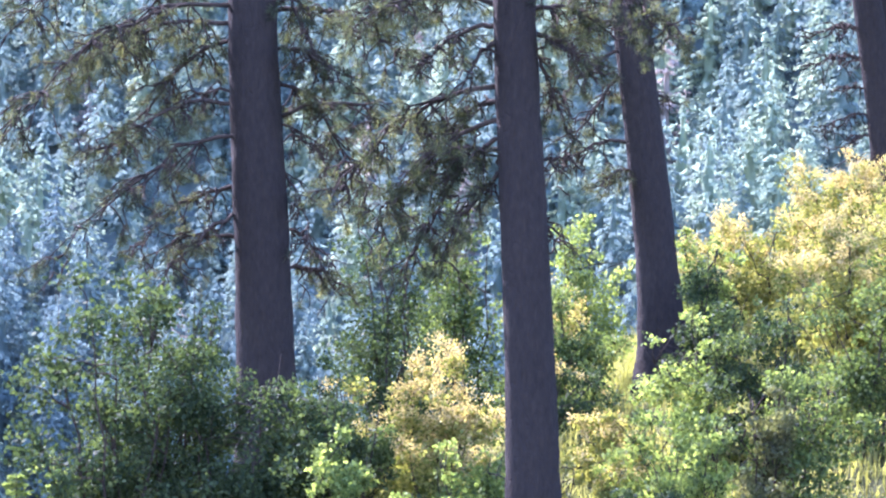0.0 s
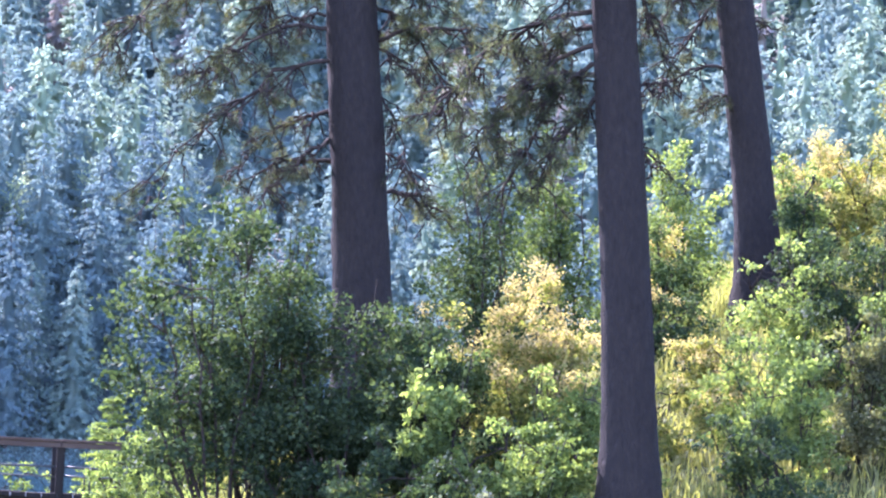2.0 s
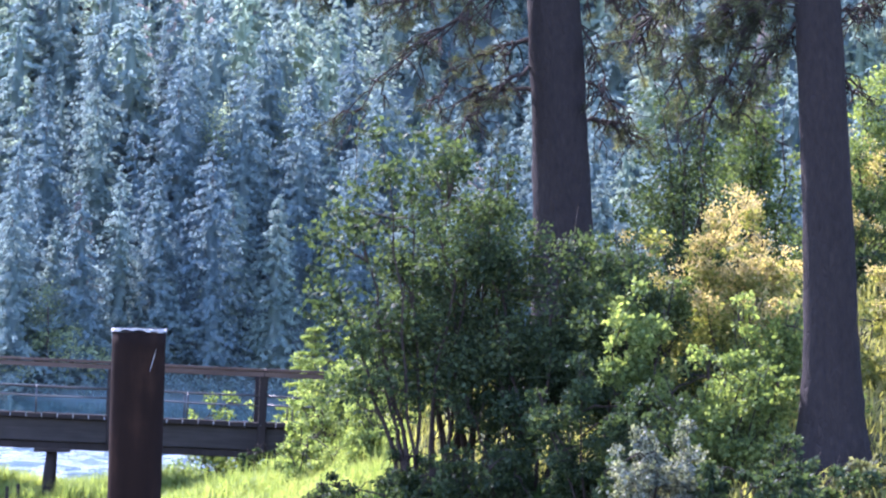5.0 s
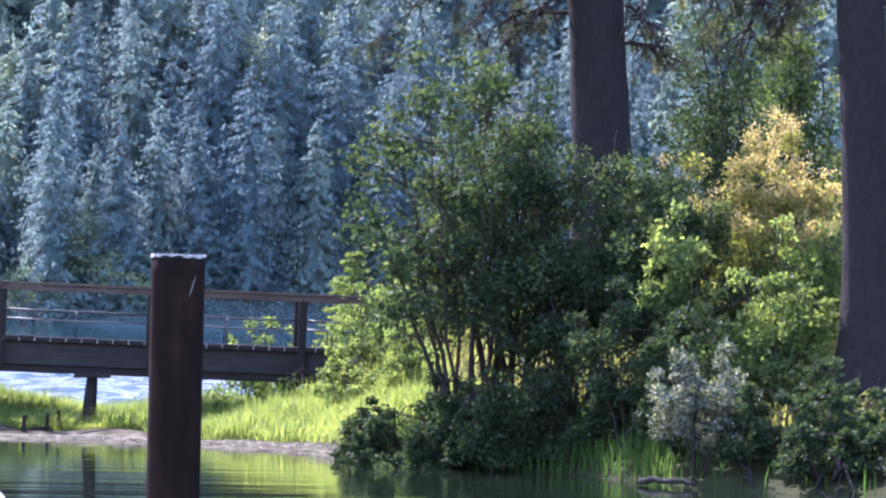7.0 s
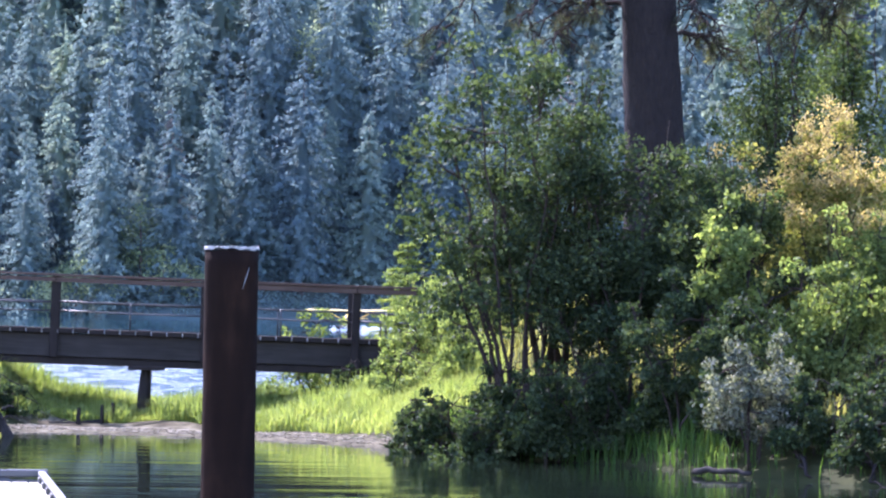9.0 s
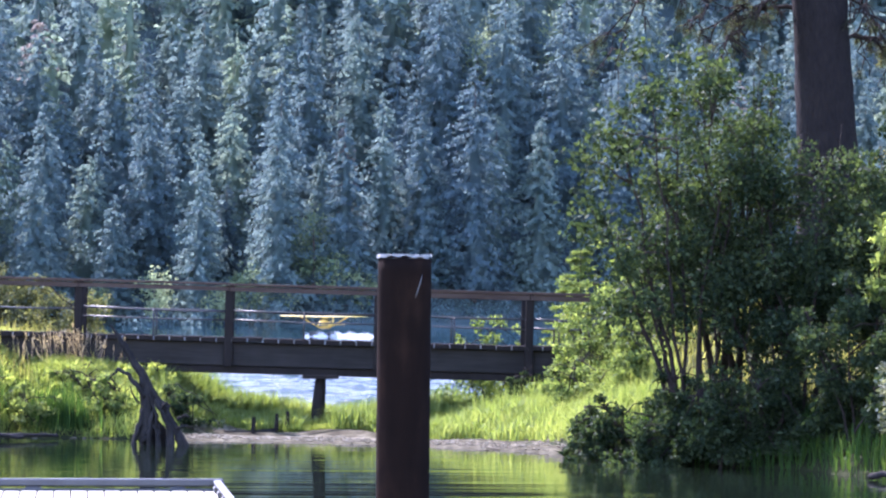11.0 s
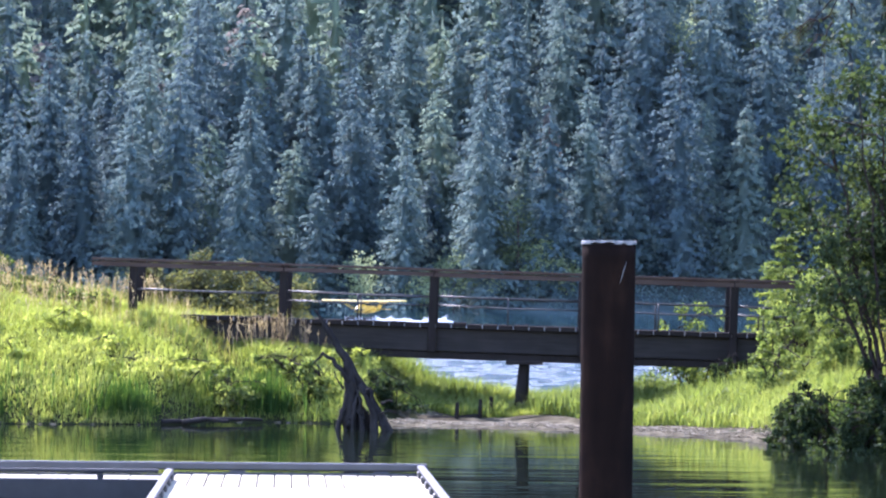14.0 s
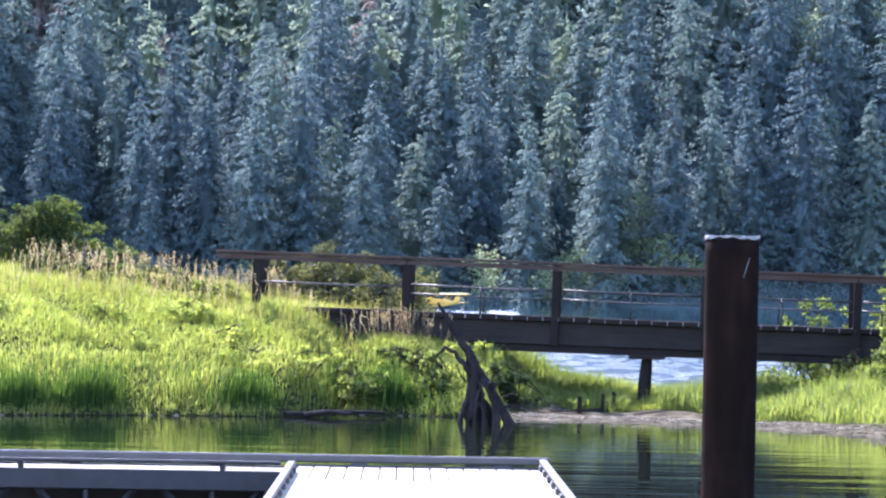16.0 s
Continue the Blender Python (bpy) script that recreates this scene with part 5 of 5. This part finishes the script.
# ---- float plane ----
def ring_hull(name, rings, mat, parent, label=""):
    """rings: (x, half width, z low, z high), rounded sections joined lengthwise."""
    v, f, k = [], [], 14
    for x, w, lo, hi in rings:
        for a in np.linspace(0, 2 * np.pi, k, endpoint=False):
            ca, sa = math.cos(a), math.sin(a)
            v.append((x, w * math.copysign(abs(ca) ** 0.7, ca), (lo + hi) / 2 + (hi - lo) / 2 * math.copysign(abs(sa) ** 0.7, sa)))
    for i in range(len(rings) - 1):
        for j in range(k):
            f.append((i * k + j, i * k + (j + 1) % k, (i + 1) * k + (j + 1) % k, (i + 1) * k + j))
    f.append(tuple(range(k - 1, -1, -1)))
    f.append(tuple((len(rings) - 1) * k + j for j in range(k)))
    return link_mesh(name, v, f, mat, parent, True, label)


def strut(name, a, b, r, parent, mat):
    v, f = tube([a, b], [r, r], 6)
    return link_mesh(name, v, f, mat, parent, True)


def float_plane():
    """Nose along +x, wings along y, water at z = 0."""
    e = tagged(empty("float_plane", 0, 0, 0), "yellow high-wing float plane taxiing through white spray", "float plane")
    ring_hull("fuselage", [(2.0, 0.22, 1.05, 1.55), (1.7, 0.4, 0.95, 1.72), (0.9, 0.48, 0.9, 1.85), (0.3, 0.5, 0.88, 2.3), (-0.9, 0.48, 0.9, 2.3), (-1.8, 0.38, 1.0, 2.0), (-3.4, 0.2, 1.25, 1.75), (-4.7, 0.06, 1.42, 1.62)], M_YPAINT, e, "yellow painted fuselage")
    ring_hull("cabin_window", [(0.62, 0.40, 1.9, 2.22), (0.3, 0.515, 1.78, 2.24), (-0.9, 0.495, 1.78, 2.24), (-1.35, 0.42, 1.85, 2.1)], M_GLASS, e, "dark cabin glazing")
    chord = [(-0.8, 0.0), (-0.5, 0.05), (0.1, 0.12), (0.55, 0.13), (0.78, 0.08), (0.85, 0.02), (0.75, -0.02), (0.0, -0.03)]
    v, f = [], []
    ys = [-5.4, -5.3, -4.9, 0, 4.9, 5.3, 5.4]
    ks = [0.35, 0.7, 1, 1, 1, 0.7, 0.35]
    for y, k in zip(ys, ks):
        for cx, cz in chord:
            v.append((cx * k, y, 2.36 + cz * (0.5 + 0.5 * k) + abs(y) * 0.018))
    n = len(chord)
    for i in range(len(ys) - 1):
        for j in range(n):
            f.append((i * n + j, i * n + (j + 1) % n, (i + 1) * n + (j + 1) % n, (i + 1) * n + j))
    f += [tuple(range(n - 1, -1, -1)), tuple((len(ys) - 1) * n + j for j in range(n))]
    link_mesh("wing", v, f, M_WING, e, False, "pale yellow wing")
    for s in (-1, 1):
        strut("wing_strut", (0.45, s * 0.45, 1.0), (0.35, s * 2.9, 2.38), 0.045, e, M_YPAINT)
        strut("wing_strut", (-0.45, s * 0.45, 1.0), (-0.3, s * 2.9, 2.38), 0.04, e, M_YPAINT)
        hull = ring_hull("float", [(2.5, 0.06, 0.25, 0.42), (2.0, 0.26, 0.0, 0.5), (0.6, 0.33, -0.22, 0.5), (-0.4, 0.33, -0.22, 0.5), (-1.2, 0.28, -0.1, 0.48), (-2.6, 0.1, 0.2, 0.42)], M_ALU, e, "pale metal float")
        for x in (1.0, -0.7):
            a = strut("float_strut", (x, s * 1.1, 0.48), (x * 0.7, s * 0.4, 1.0), 0.035, e, M_ALU)
        for o in ([hull]):
            o.location = (0, s * 1.1, 0)
    v = [(-3.7, -0.03, 1.6), (-4.75, -0.03, 1.5), (-5.0, -0.03, 2.2), (-4.7, -0.03, 2.65), (-4.35, -0.03, 2.5), (-3.7, 0.03, 1.6), (-4.75, 0.03, 1.5), (-5.0, 0.03, 2.2), (-4.7, 0.03, 2.65), (-4.35, 0.03, 2.5)]
    f = [(0, 1, 2, 3, 4), (9, 8, 7, 6, 5)] + [(i, i + 5, (i + 1) % 5 + 5, (i + 1) % 5) for i in range(5)]
    link_mesh("tail_fin", v, f, M_YPAINT, e)
    part("tailplane", solid(-4.8, -3.95, -1.45, 1.45, 1.58, 1.64, bevel=0.025), M_YPAINT, e)
    ring_hull("spinner", [(2.25, 0.02, 1.29, 1.33), (2.1, 0.11, 1.2, 1.42), (2.0, 0.14, 1.16, 1.46)], M_ALU, e)
    part("propeller", solid(2.06, 2.1, -0.95, 0.95, 1.25, 1.37, bevel=0.015), M_FRAME, e)
    e.scale = (0.71, 0.71, 0.71)
    return e


def spray_plume():
    """White water thrown up behind the floats: drops and lumps in a low ragged trail."""
    e = tagged(empty("water_spray", 0, 0, 0), "white churned spray trailing behind the plane", "spray")
    bm = bmesh.new()
    bmesh.ops.create_icosphere(bm, subdivisions=1, radius=1)
    base = np.array([v.co[:] for v in bm.verts])
    tri = [tuple(v.index for v in q.verts) for q in bm.faces]
    bm.free()
    for name, x0, x1, tall, count in (("bow_spray", 1.6, -1.5, 0.5, 1100), ("float_spray", -1.0, -4.0, 0.55, 1300), ("wake_foam", -4.0, -7.5, 0.2, 900), ("rooster_tail", -5.0, -7.0, 0.7, 900)):
        pieces = []
        for k in range(count):
            t = rng.uniform()
            x = x0 + (x1 - x0) * t
            env = tall * (0.35 + 0.65 * abs(math.sin(2.2 * x + 0.7)) * (0.6 + 0.4 * math.sin(5.1 * x)))
            z = env * rng.uniform() ** 1.8
            y = rng.normal(scale=0.5) + rng.choice([-1.1, 1.1]) * (0.4 + 0.6 * t)
            s = rng.uniform(0.01, 0.035) * (1.25 - z / (tall + 0.1) * 0.8)
            pieces.append((base * s * np.array([1.5, 1, 0.9]) * (1 + 0.2 * rng.normal(size=base.shape)) + (x, y, z), tri))
        v, f = join(pieces)
        link_mesh(name, v, f, M_FOAM, e)
    return e


plane, spray = float_plane(), spray_plume()

# seconds, x, y, heading (degrees from +x, nose towards the wooded bank's far side at 180)
TAXI = [(0.0, 252.0, 460, 232), (3.0, 164.0, 420, 238), (5.0, 106.0, 396, 244), (7.0, 56.5, 379, 250), (8.2, 31.5, 372, 254), (9.4, 13.65, 367, 257), (10.4, 4.7, 363, 257), (11.0, 1.25, 361, 256), (12.5, -6.65, 357, 255), (13.5, -10.9, 355, 250), (14.5, -13.95, 353, 244), (15.2, -15.45, 352, 239), (16.0, -16.95, 351, 233)]


def motions():
    walk(plane, [(t, pose(x, y, 0.0, 0, -2, h)) for t, x, y, h in TAXI])
    walk(spray, [(t, pose(x, y, 0.0, 0, 0, h - 68)) for t, x, y, h in TAXI])


motions()
